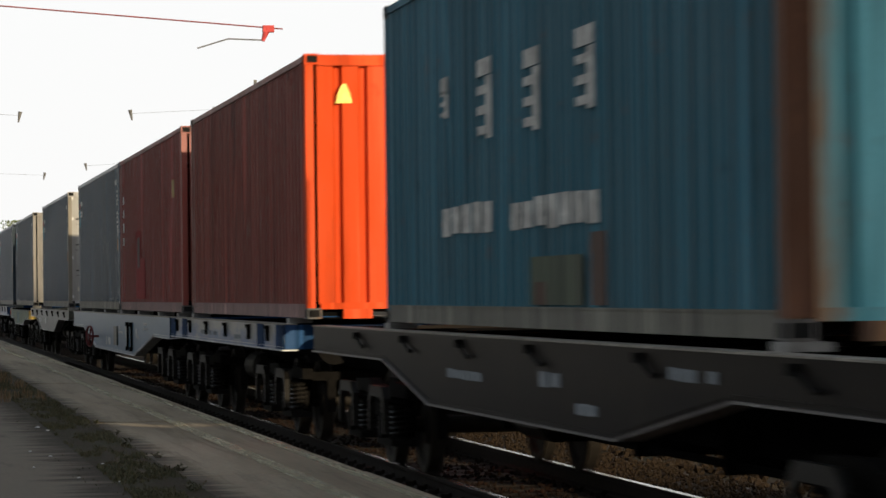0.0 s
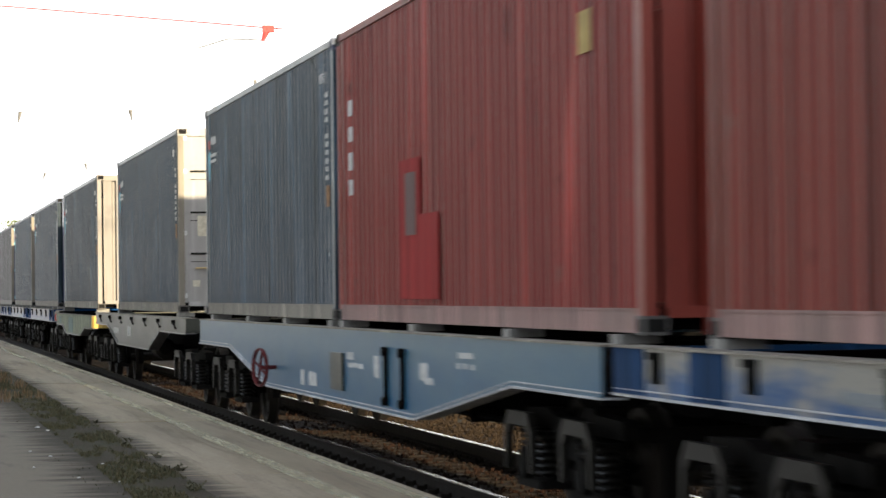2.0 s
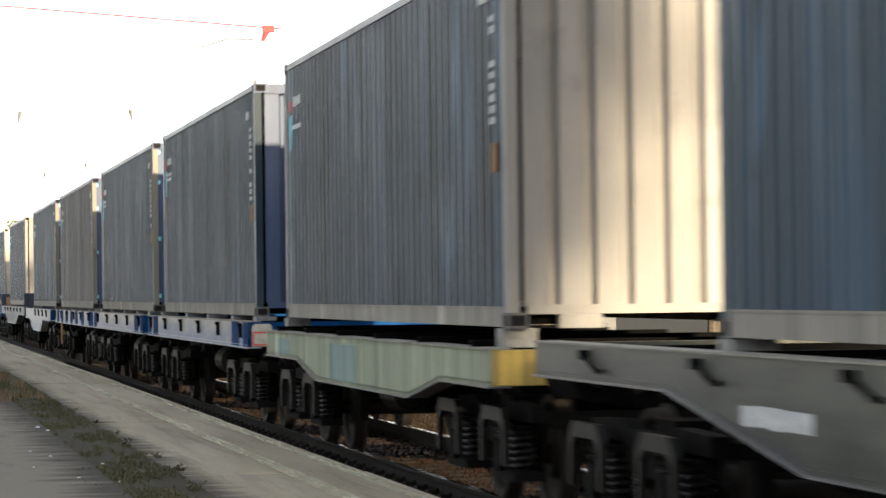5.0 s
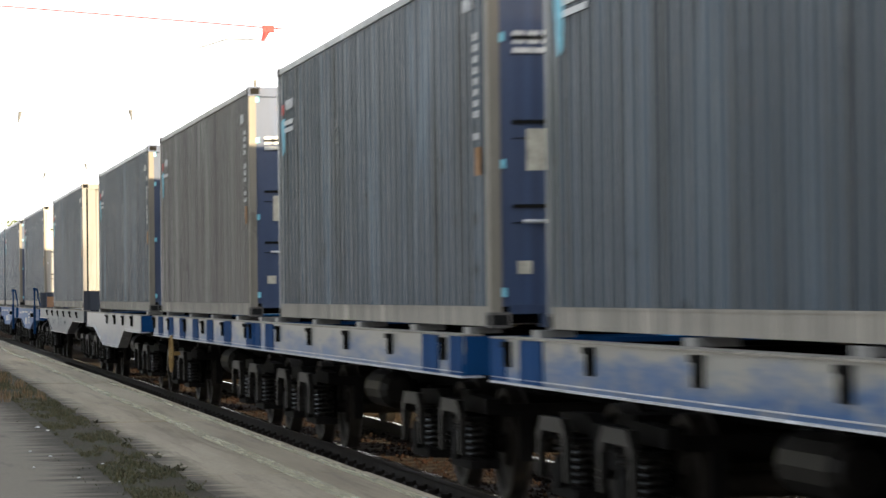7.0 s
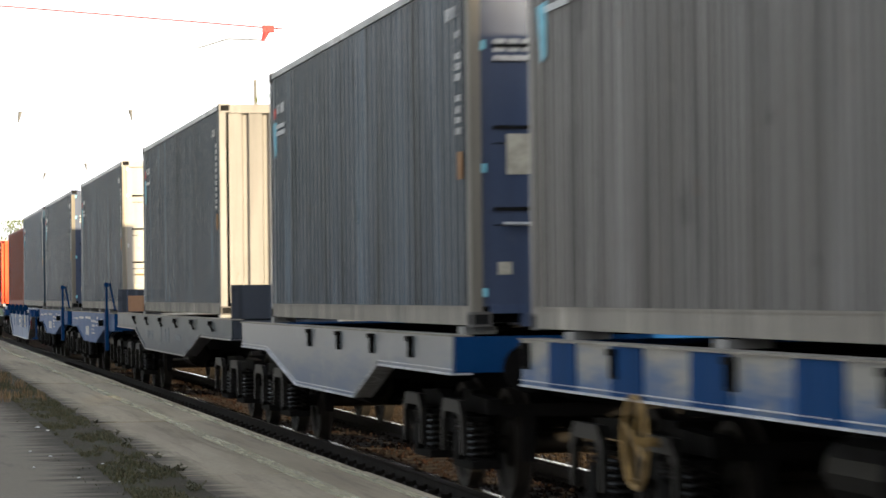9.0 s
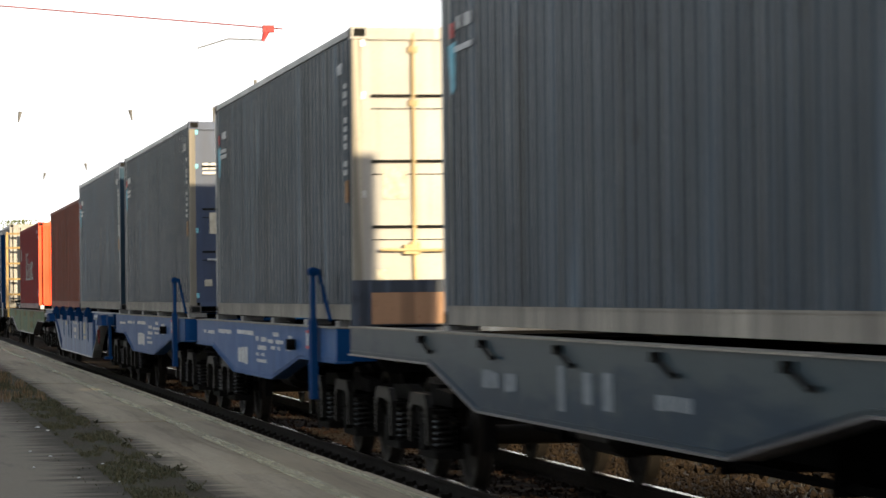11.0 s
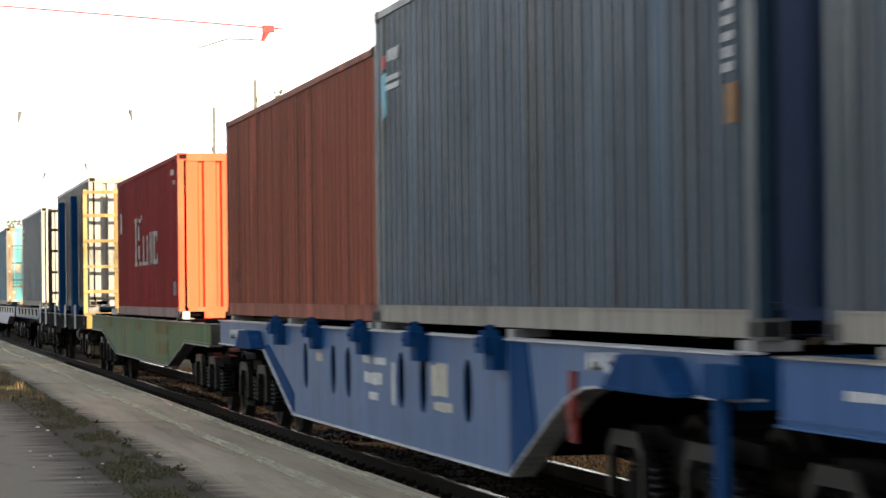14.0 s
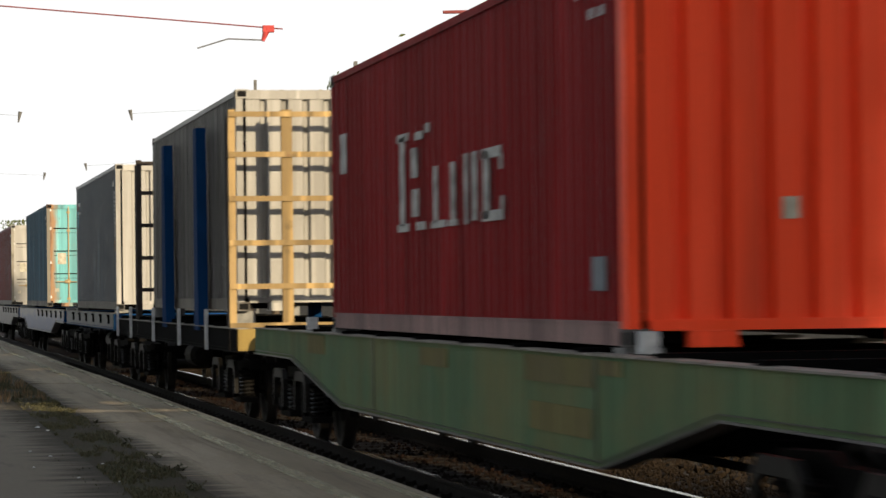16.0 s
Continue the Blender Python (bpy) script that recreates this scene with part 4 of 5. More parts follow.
marks(w, 46.65, ((58.6, 60.1, 0.73, 0.90, 5), (56.45, 56.9, 1.06, 1.14, 2), (55.9, 56.85, 0.99, 1.04, 3), (55.0, 55.28, 0.92, 1.13, 2), (52.6, 52.97, 0.96, 1.13, 2), (52.35, 52.75, 0.94, 1.0, 2), (50.5, 51.37, 1.10, 1.15, 6), (50.7, 51.3, 1.18, 1.235, 4)), MARK_WHITE, "white lettering bars")
def handwheel_build(bm):
    rings = [[bm.verts.new((0.017 * math.sin(t), (0.27 + 0.017 * math.cos(t)) * math.cos(a), (0.27 + 0.017 * math.cos(t)) * math.sin(a))) for t in [math.pi * j / 3 for j in range(6)]] for a in [math.pi * i / 12 for i in range(24)]]
    for i in range(24):
        for j in range(6):
            bm.faces.new((rings[i][j], rings[i - 1][j], rings[i - 1][j - 1], rings[i][j - 1]))
    for i in range(4):
        a = 0.4 + math.pi / 2 * i
        tube(bm, (0, 0, 0), (0, 0.27 * math.cos(a), 0.27 * math.sin(a)), 0.012, seg=6)
    tube(bm, (0.0, 0, 0), (0.14, 0, 0), 0.03, seg=8)


HANDWHEEL = shared("handwheel", handwheel_build, plain("handwheel_red", (0.085, 0.016, 0.018), 0.5))
place("handwheel", HANDWHEEL, w, (SILL_X - 0.20, 62.0 - 46.65, 0.87), "dark red brake handwheel", turn=(0, 0, 14)).scale = (1.4, 0.78, 0.78)
bm = bmesh.new()
box(bm, SILL_X - 0.03, SILL_X - 0.001, 10.4, 11.15, 0.755, 1.12)
part("cover_plate", bm, W_OLIVE, w, "olive repair plate")
for y in (7.05, 7.9):
    bm = bmesh.new()
    tube(bm, (SILL_X - 0.02, y, 0.74), (SILL_X - 0.02, y, 1.18), 0.022, seg=8)
    for z in (0.74, 1.18):
        tube(bm, (SILL_X - 0.06, y, z), (SILL_X, y, z), 0.04, seg=8)
    part("release_rod", bm, STEEL_DARK, w)
w = flat_wagon(72.3, 91.1, "dull grey-green fish-bellied flat wagon", W_OLIVE, W_OLIVE, belly(72.3, 76.3, 78.5, 85.1, 87.7, 91.1, 1.13, 0.795), 1.36, (74.2, 89.4), (74, 76.6, 79.2, 81.8, 84.4, 87, 89.6), hooks=True)
spigots(w, 72.3, (75.1, 87.0), 1.36, FLOOR)
marks(w, 72.3, ((82.2, 83.0, 0.95, 1.16, 2), (85.0, 86.2, 0.98, 1.1, 5)), MARK_WHITE, "white lettering bars")
w = flat_wagon(92.65, 105.5, "pale green patched fish-bellied wagon with a yellow end", W_GREEN, W_OLIVE, belly(92.65, 94.6, 96.1, 101.5, 102.9, 105.5, 1.0, 0.815), 1.28, (94.2, 104.0), (), end_mat=W_YELLOW)
spigots(w, 92.65, (93.0, 104.9), 1.28, FLOOR)
bm = bmesh.new()
box(bm, SILL_X - 0.008, SILL_X - 0.001, 6.3, 7.9, 0.84, 1.2)
part("paint_patch", bm, paint("mint_patch", (0.24, 0.36, 0.33), 0.5, 0.2, 0.2), w, "mint green repainted patch")
bm = bmesh.new()
box(bm, SILL_X - 0.008, SILL_X - 0.001, 10.9, 11.8, 1.02, 1.2)
part("paint_patch", bm, PAINTS["mint_patch"], w, "mint green repainted patch")
for u0, u1, gap in ((107.25, 121.1, 0), (122.2, 135.1, 0), (135.2, 148.65, 1)):
    ribs = ((u0, u0 + 0.5), (u0 + 1.0, u0 + 1.7), (u1 - 1.7, u1 - 1.0), (u1 - 0.5, u1)) if not gap else tuple((a, a + 0.75) for a in (135.2, 137.6, 139.7, 141.6, 143.5, 145.3, 147.0))
    w = flat_wagon(u0, u1, "straight-silled blue flat wagon caked with pale dust", W_WHITE, W_WHITE, [(u0, 1.05), (u1, 1.05)], 1.37, (u0 + 2.2, u1 - 2.2), tuple(u0 + 0.75 + 2.5 * i for i in range(6)), end_mat=W_BLUE, ribs=ribs)
    spigots(w, u0, (u0 + 0.6, u0 + 3, u0 + 6, u0 + 9, u1 - 0.8), 1.37, FLOOR)
    if gap:
        place("handwheel", HANDWHEEL, w, (SILL_X - 0.03, 145.4 - u0, 0.80), "ochre brake handwheel", plain("handwheel_ochre", (0.20, 0.13, 0.05), 0.6))
    if u0 == 107.25:
        bm = bmesh.new()
        v = [bm.verts.new((x, y, z)) for y in (-0.008, 0.0) for x, z in ((-0.13, 1.06), (0.12, 1.06), (0.12, 1.30), (0.09, 1.335), (-0.09, 1.335), (-0.13, 1.30))]
        bm.faces.new(v[:6][::-1])
        bm.faces.new(v[6:])
        for i in range(6):
            bm.faces.new((v[i], v[(i + 1) % 6], v[6 + (i + 1) % 6], v[6 + i]))
        s = part("sign", bm, STICKER, w, "cream plate with a red frame")
        bm = bmesh.new()
        for d in ((-0.12, 0.11, 1.07, 1.09), (-0.12, 0.11, 1.22, 1.24), (-0.12, -0.10, 1.09, 1.22), (0.09, 0.11, 1.09, 1.22)):
            box(bm, d[0], d[1], -0.012, -0.0085, d[2], d[3])
        part("sign_frame", bm, MARK_RED, s)
W_ASH = pale_topped("ash_blue_wagon", (0.014, 0.055, 0.125), (0.115, 0.125, 0.130), 0.66, 1.20, 0.3, 0.25, 0.2, 0.55)
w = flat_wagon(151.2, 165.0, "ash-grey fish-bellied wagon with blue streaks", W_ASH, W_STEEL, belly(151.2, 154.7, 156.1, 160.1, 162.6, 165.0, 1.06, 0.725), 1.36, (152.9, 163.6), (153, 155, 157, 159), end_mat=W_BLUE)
spigots(w, 151.2, (151.6, 163.2), 1.36, FLOOR)
W_BULK = paint("dark_bulkhead_paint", (0.030, 0.045, 0.075), 0.5, 0.2, 0.3)
w = flat_wagon(166.1, 184.9, "slate blue fish-bellied wagon with low end bulkheads", W_SLATE, W_SLATE, belly(166.1, 169.8, 172.1, 178.8, 180.75, 184.9, 1.12, 0.805), 1.38, (168.0, 183.0), (168.5, 171, 173.5, 176, 178.5, 181), end_mat=W_BULK, hooks=True)
spigots(w, 166.1, (168.9, 180.8), 1.38, FLOOR)
marks(w, 166.1, ((177.4, 178.6, 0.98, 1.12, 6), (174.6, 175.4, 0.95, 1.2, 3), (175.9, 176.1, 0.88, 1.22, 1), (172.8, 173.6, 1.0, 1.1, 3)), MARK_GREY, "pale lettering bars")
for y in (0.02, 18.72):
    bm = bmesh.new()
    box(bm, SILL_X, 2.44 - SILL_X, y, y + 0.05, 1.385, 1.82)
    for x in (SILL_X, 0.55, 1.16, 1.82, 2.53):
        box(bm, x, x + 0.08, y - 0.03, y, 1.385, 1.82)
    bulk = part("bulkhead", bm, W_BULK, w, "dark low steel bulkhead")
    if y > 1:
        bm = bmesh.new()
        box(bm, 0.02, 2.50, y - 0.034, y - 0.031, 1.40, 1.70)
        part("plank", bm, paint("orange_plank_paint", (0.40, 0.22, 0.12), 0.5, 0.4, 0.5, k=0.55), bulk, "orange-brown board")
for u0, u1, b, post in ((185.8, 198.9, (188.3, 190.7, 194.4, 196.8), 187.0), (200.7, 213.9, (202.7, 205.7, 209.8, 211.7), 201.65)):
    w = flat_wagon(u0, u1, "mid-blue fish-bellied wagon with a tall blue post", W_LILAC, W_LILAC, belly(u0, *b, u1, 1.02, 0.735), 1.36, (u0 + 1.5, u1 - 1.3), (), end_mat=W_BLUE)
    spigots(w, u0, (u0 + 0.9, u0 + 3.2, u0 + 6, u0 + 9, u1 - 1.2), 1.36, FLOOR)
    
    marks(w, u0, [(u0 + p, u0 + q, z0, z1, k) for p, q, z0, z1, k in ((6.85, 8.2, 0.84, 1.06, 4), (5.4, 6.37, 1.14, 1.20, 4), (5.4, 6.2, 1.04, 1.10, 4), (5.6, 6.37, 0.965, 1.01, 3), (5.4, 6.3, 0.89, 0.935, 4), (4.3, 4.8, 1.21, 1.27, 2), (3.9, 5.25, 1.13, 1.18, 6),
                   (4.2, 5.0, 1.06, 1.105, 4), (3.2, 3.76, 1.17, 1.245, 2), (3.3, 3.7, 1.07, 1.14, 2), (6.6, 8.3, 1.20, 1.26, 6), (8.9, 10.4, 1.19, 1.25, 6), (10.9, 12.2, 1.17, 1.22, 5))], MARK_WHITE, "white lettering bars")
    for z0, z1, mat in ((1.12, 1.15, MARK_RED), (1.152, 1.283, MARK_WHITE), (1.285, 1.315, MARK_RED)):
        bm = bmesh.new()
        box(bm, SILL_X - 0.007, SILL_X - 0.001, 1.70, 2.05, z0, z1)
        part("label_plate", bm, mat, w, "white plate with red bands")
    bm = bmesh.new()
    box(bm, SILL_X - 0.09, SILL_X - 0.024, -0.11, 0.11, 0.62, 1.42)
    box(bm, SILL_X - 0.075, SILL_X - 0.035, -0.085, 0.085, 1.42, 1.92)
    tube(bm, (SILL_X - 0.055, -0.085, 1.92), (SILL_X - 0.055, 0.085, 1.92), 0.05, seg=10)
    post_ob = part("post", bm, W_BLUE, w, "tall blue side post", (0, post - u0, 0))
    bm = bmesh.new()
    tube(bm, (SILL_X + 0.02, 0.11, 1.94), (SILL_X + 0.10, -0.16, 1.42), 0.022, seg=8)
    part("brace", bm, W_BLUE, post_ob)
    bm = bmesh.new()
    tube(bm, (SILL_X - 0.10, 2.95, 1.15), (SILL_X, 2.95, 1.15), 0.06, seg=12)
    part("valve", bm, STEEL_DARK, w)

# deep-sided blue wagon with slots in its web
w = tagged(new("flat_wagon"), "deep-sided blue low wagon with oval slots in its web", "wagon", "wagons of the train")
U13 = 214.7
w.location = (0, U13, 0)
TRAIN.append(w)
W13_MAT = paint("mid_blue_wagon", (0.036, 0.122, 0.300), 0.24, 0.25, 0.10, (0.24, 0.23, 0.21), spec=0.18, k=0.52, streaks=0.2)
SLOTS = [230.7, 228.75, 227.8, 224.85, 223.8, 221.9]
for x, s in ((SILL_X, 1), (2.44 - SILL_X, -1)):
    bm = bmesh.new()
    lowz = [(0.0, 1.12), (2.6, 1.12), (3.3, 1.09), (3.8, 1.0), (4.3, 0.84), (5.6, 0.40), (16.9, 0.40), (19.4, 1.06), (24.0, 1.06)]
    cuts = sorted(a - U13 for a in SLOTS)
    xs = [5.6]
    for c in cuts:
        xs += [c - 0.17, c + 0.17]
    xs.append(16.9)
    plate(bm, [(0, 1.12), (2.6, 1.12), (3.3, 1.09), (3.8, 1.0), (4.3, 0.84), (5.6, 0.40), (5.6, 1.35), (0, 1.35)], x, x + s * 0.02)
    plate(bm, [(16.9, 0.40), (19.4, 1.06), (24.0, 1.06), (24.0, 1.35), (16.9, 1.35)], x, x + s * 0.02)
    for i in range(0, len(xs) - 1):
        a, b = xs[i], xs[i + 1]
        if i % 2 == 0:
            plate(bm, [(a, 0.40), (b, 0.40), (b, 1.35), (a, 1.35)], x, x + s * 0.02)
        else:
            m, r = (a + b) / 2, (b - a) / 2
            arc = lambda z, k: [(m + r * math.cos(t), z + k * r * 1.1 * math.sin(t)) for t in [math.pi * j / 8 for j in range(9)]]
            plate(bm, [(a, 0.40), (b, 0.40)] + [(y, z) for y, z in arc(0.88, -1)] , x, x + s * 0.02)
            plate(bm, [(b, 1.35), (a, 1.35)] + [(y, z) for y, z in arc(1.0, 1)][::-1], x, x + s * 0.02)
    sill = part("side_sill", bm, W13_MAT, w)
    bm = bmesh.new()
    a, b = sorted((x - s * 0.03, x + s * 0.16))
    ribbon(bm, lowz, a, b, 0.016)
    ribbon(bm, [(0, 1.362), (24.0, 1.362)], a, b, 0.012)
    part("flange", bm, FLANGE, sill)
    bm = bmesh.new()
    a, b = sorted((x + s * 0.10, x + s * 0.115))
    box(bm, a, b, 5.7, 16.8, 0.42, 1.33)
    part("inner_web", bm, W_BLUE, sill, "dark blue inner web")
    if s > 0:
        bm = bmesh.new()
        plate(bm, [(4.75, 0.71), (5.6, 0.42), (5.6, 1.34), (5.05, 1.34)], x - 0.014, x - 0.001)
        part("web_doubler", bm, W_BLUE, sill, "darker blue doubler plate")
        bm = bmesh.new()
        plate(bm, [(16.9, 0.42), (17.5, 0.58), (18.9, 0.96), (19.4, 1.09), (19.0, 1.12), (17.6, 0.80), (16.9, 0.62)], x - 0.014, x - 0.001)
        part("web_doubler", bm, W_BLUE, sill, "darker blue doubler plate")
def bracket_build(bm):
    """A wedge-shaped bracket folded out of plate, deep at the top, with its lock pin."""
    plate(bm, [(-0.20, 0.0), (0.20, 0.0), (0.14, -0.24), (-0.14, -0.24)], -0.10, -0.002)
    plate(bm, [(-0.16, 0.0), (0.16, 0.0), (0.13, -0.12), (-0.13, -0.12)], -0.17, -0.10)
    box(bm, -0.15, -0.04, -0.09, 0.07, -0.004, 0.045)
    tube(bm, (-0.09, -0.02, 0.03), (-0.09, -0.02, 0.085), 0.035, seg=8)
    tube(bm, (-0.19, 0.06, -0.06), (-0.08, 0.06, -0.06), 0.018, seg=6)


tab = shared("stowed_twistlock", bracket_build, W_BLUE)
for u in (216.18, 234.9):
    bm = bmesh.new()
    plate(bm, [(-0.77, 0.0), (0.77, 0.0), (0.42, 0.19), (-0.42, 0.19)], -0.16, -0.016)
    box(bm, -0.17, -0.016, -0.82, 0.82, -0.02, 0.0)
    gusset = part("gusset", bm, W_BLUE, w, "dark blue gusset box", (SILL_X, u - U13, 1.075 if u > 230 else 1.13))
    bm = bmesh.new()
    tube(bm, (-0.20, 0.95, 0.14), (-0.02, 0.95, 0.14), 0.055, seg=10)
    tube(bm, (-0.12, 0.95, 0.14), (-0.12, 0.55, 0.02), 0.022, seg=6)
    part("valve", bm, GALV, gusset, "worn steel cock and pipe")
for name, d in (("step_box", (0.11, 0.003, -0.18, 0.28, 1.125, 1.30)), ("step_column", (0.08, 0.03, 0.01, 0.15, 0.52, 1.124)), ("step_tread", (0.16, 0.01, -0.08, 0.24, 0.47, 0.519))):
    bm = bmesh.new()
    box(bm, SILL_X - d[0], SILL_X - d[1], *d[2:])
    part(name, bm, W_BLUE, w, "blue step below the sill")
for u in (232.4, 229.6, 226.55, 223.65, 220.6):
    place("stowed_twistlock", tab, w, (SILL_X, u - U13, 1.375))
marks(w, U13, ((225.6, 226.9, 1.05, 1.12, 6), (225.8, 226.8, 0.86, 0.98, 4), (225.8, 226.8, 0.72, 0.80, 4), (224.95, 225.3, 0.70, 1.1, 2)), MARK_WHITE, "white lettering bars")
marks(w, U13, ((222.7, 223.4, 0.85, 1.14, 3), (222.5, 223.3, 0.74, 0.82, 3), (229.2, 229.9, 1.0, 1.1, 3)), STICKER, "cream lettering bars")
bm = bmesh.new()
box(bm, 0.95, 1.49, 0.1, 23.9, 0.75, 1.28)
part("centre_beam", bm, FRAME_DARK, w)
for i in range(9):
    bm = bmesh.new()
    box(bm, SILL_X + 0.02, 2.44 - SILL_X - 0.02, 0.5 + 2.86 * i, 0.62 + 2.86 * i, 1.1, 1.33)
    part("cross_member", bm, FRAME_DARK, w)
for y, s in ((0.0, 1), (24.0, -1)):
    bm = bmesh.new()
    a, b = sorted((y, y + s * 0.1))
    box(bm, SILL_X + 0.022, 2.44 - SILL_X - 0.022, a, b, 1.06, 1.34)
    head = part("headstock", bm, W_BLUE, w)
    for x in (0.345, 2.095):
        bm = bmesh.new()
        tube(bm, (x, y, 1.10), (x, y - s * 0.36, 1.10), 0.085, seg=12)
        tube(bm, (x, y - s * 0.36, 1.10), (x, y - s * 0.40, 1.10), 0.19, seg=16)
        part("buffer", bm, STEEL_DARK, head)
# Rigging boxes added to darken the view through the arch.
bm = bmesh.new()
box(bm, 0.70, 1.74, 3.6, 19.9, 0.48, 0.748)
for y in (3.9, 7.4, 11.4, 15.4, 19.2):
    box(bm, 0.30, 2.14, y, y + 0.12, 0.42, 0.75)
part("brake_rigging", bm, FRAME_DARK, w)
bogie(w, 2.0)
bogie(w, 21.7)
spigots(w, U13, (215.0, 221.0, 226.9, 227.4, 233.0, 239.0 - 0.4), 1.362, FLOOR)
bm = bmesh.new()
box(bm, SILL_X - 0.03, SILL_X - 0.003, 3.55, 3.70, 0.72, 1.18)
tube(bm, (SILL_X - 0.05, 3.62, 0.92), (SILL_X, 3.62, 0.92), 0.08, seg=12)
part("brake_gear", bm, plain("brake_red", (0.12, 0.020, 0.018), 0.6), w, "red brake lever box")

w = flat_wagon(239.9, 263.3, "moss-green fish-bellied wagon with rusty streaks", W_GREEN_B, W_OLIVE, belly(239.9, 243.3, 245.95, 256.5, 260.1, 263.3, 1.0, 0.60), 1.30, (241.9, 261.4), ())
spigots(w, 239.9, (246.1, 258.0), 1.30, 1.335)
for x, y in ((0.03, 6.1), (2.30, 6.1), (0.03, 20.6)):
    bm = bmesh.new()
    box(bm, x, x + 0.11, y - 0.3, y - 0.18, 1.302, 1.44)
    part("corner_stop", bm, MARK_WHITE, w, "white corner stop")

OCHRE_PATCH = paint("ochre_patch", (0.26, 0.23, 0.09), 0.5, 0.4, 0.4, spec=0.05, k=0.42, streaks=0.3)
for y0, y1, z0, z1, mat in ((246.15, 248.15, 1.085, 1.265, None), (245.4, 246.0, 1.17, 1.265, None), (246.2, 248.0, 0.76, 0.95, None), (257.6, 258.8, 1.08, 1.27, None), (251.0, 252.2, 1.10, 1.25, None)):
    bm = bmesh.new()
    box(bm, SILL_X - 0.008, SILL_X - 0.001, y0 - 239.9, y1 - 239.9, z0, z1)
    part("paint_patch", bm, mat or OCHRE_PATCH, w, "worn ochre paint patch")
for y in (246.08, 254.6):
    bm = bmesh.new()
    box(bm, SILL_X - 0.006, SILL_X - 0.001, y - 239.92, y - 239.88, 0.63, 1.285)
    part("weld_seam", bm, W_OLIVE, w, "dark upright weld seam")

# rack wagon with stakes and end ladders
w = flat_wagon(265.2, 284.6, "dark stake wagon with tall blue stakes and end racks", FRAME_DARK, STEEL_DARK, [(265.2, 0.98), (284.6, 0.98)], 1.27, (268.0, 281.8), (), end_mat=W_YELLOW)
RACK_Y = paint("ochre_rack_paint", (0.40, 0.26, 0.09), 0.5, 0.2, 0.5)
RACK_D = paint("dark_rack_paint", (0.045, 0.032, 0.028), 0.6, 0.2, 0.5)
for y, mat in ((0.7, RACK_Y), (14.8, RACK_D)):
    bm = bmesh.new()
    box(bm, SILL_X, 2.58, y, y + 0.09, 1.25, 1.33)
    rack = part("end_rack", bm, mat, w, "ladder-like steel end rack")
    for x, wd in ((SILL_X, 0.09), (0.52, 0.14), (1.75, 0.14), (2.49, 0.09)):
        bm = bmesh.new()
        box(bm, x, x + wd, y + 0.001, y + 0.089, 0.98, 4.08)
        part("rack_post", bm, mat, rack)
    for z in (1.80, 2.36, 2.93, 3.50, 4.02):
        bm = bmesh.new()
        box(bm, SILL_X, 2.58, y - 0.03, y, z - 0.035, z + 0.035)
        part("rung", bm, mat, rack)
    for x in (SILL_X, 2.50):
        bm = bmesh.new()
        box(bm, x, x + 0.08, y + 0.25, y + 0.33, 1.28, 4.0)
        part("rack_post", bm, RACK_D, rack)
        for z in (1.8, 2.36, 2.93, 3.5, 3.95):
            bm = bmesh.new()
            box(bm, x + 0.01, x + 0.07, y + 0.09, y + 0.25, z - 0.03, z + 0.03)
            part("rack_tie", bm, RACK_D, rack)
stake = shared("stake", lambda bm: plate(bm, [(-0.30, 1.20), (0.30, 1.20), (0.20, 4.06), (-0.20, 4.06)], SILL_X - 0.02, SILL_X + 0.12), W_BLUE)
post = shared("side_bar", boxes((SILL_X - 0.06, SILL_X - 0.021, -0.06, 0.06, 0.95, 1.5)), GALV)
for u in (269.9, 274.8):
    place("stake", stake, w, (0, u - 265.2, 0), "tapered dark blue stake")
    place("stake", stake, w, (2.34, u - 265.2, 0))
for u in (268.4, 272.2, 276.5, 281.0, 284.0):
    place("side_bar", post, w, (0, u - 265.2, 0))
spigots(w, 265.2, (266.7, 278.4), 1.27, 1.48)
for u0, u1, a, b in ((285.7, 300.6, W_SLATE, W_BLUE), (301.8, 326.0, W_WHITE, W_DARK), (327.2, 350.0, W_OLIVE, W_DARK), (351.2, 366.0, W_WHITE, W_BLUE)):
    lower = [(u0, 1.05), (u1, 1.05)] if u0 == 285.7 else belly(u0, u0 + 3.4, u0 + 5.6, u1 - 5.6, u1 - 3.4, u1, 1.05, 0.75)
    w = flat_wagon(u0, u1, "container flat wagon far down the train", a, b, lower, 1.36, (u0 + 2, u1 - 2), tuple(u0 + 1 + 2.2 * i for i in range(6)), end_mat=W_BLUE)
    spigots(w, u0, (u0 + 1.4, u1 - 1.6), 1.36, FLOOR)

# ---------------------------------------------------------------- marks of single containers
def strokes(parent, dims, material=None, name="lettering", end=False):
    """Plain painted bars, each a part: (y0, y1, z0, z1) on the side, or (x0, x1, z0, z1) on the near end."""
    for a, b, z0, z1 in dims:
        bm = bmesh.new()
        if end:
            box(bm, a, b, 0.012, 0.020, z0, z1)
        else:
            box(bm, 0.004, 0.010, a, b, z0, z1)
        part(name, bm, material or MARK_WORN, parent)


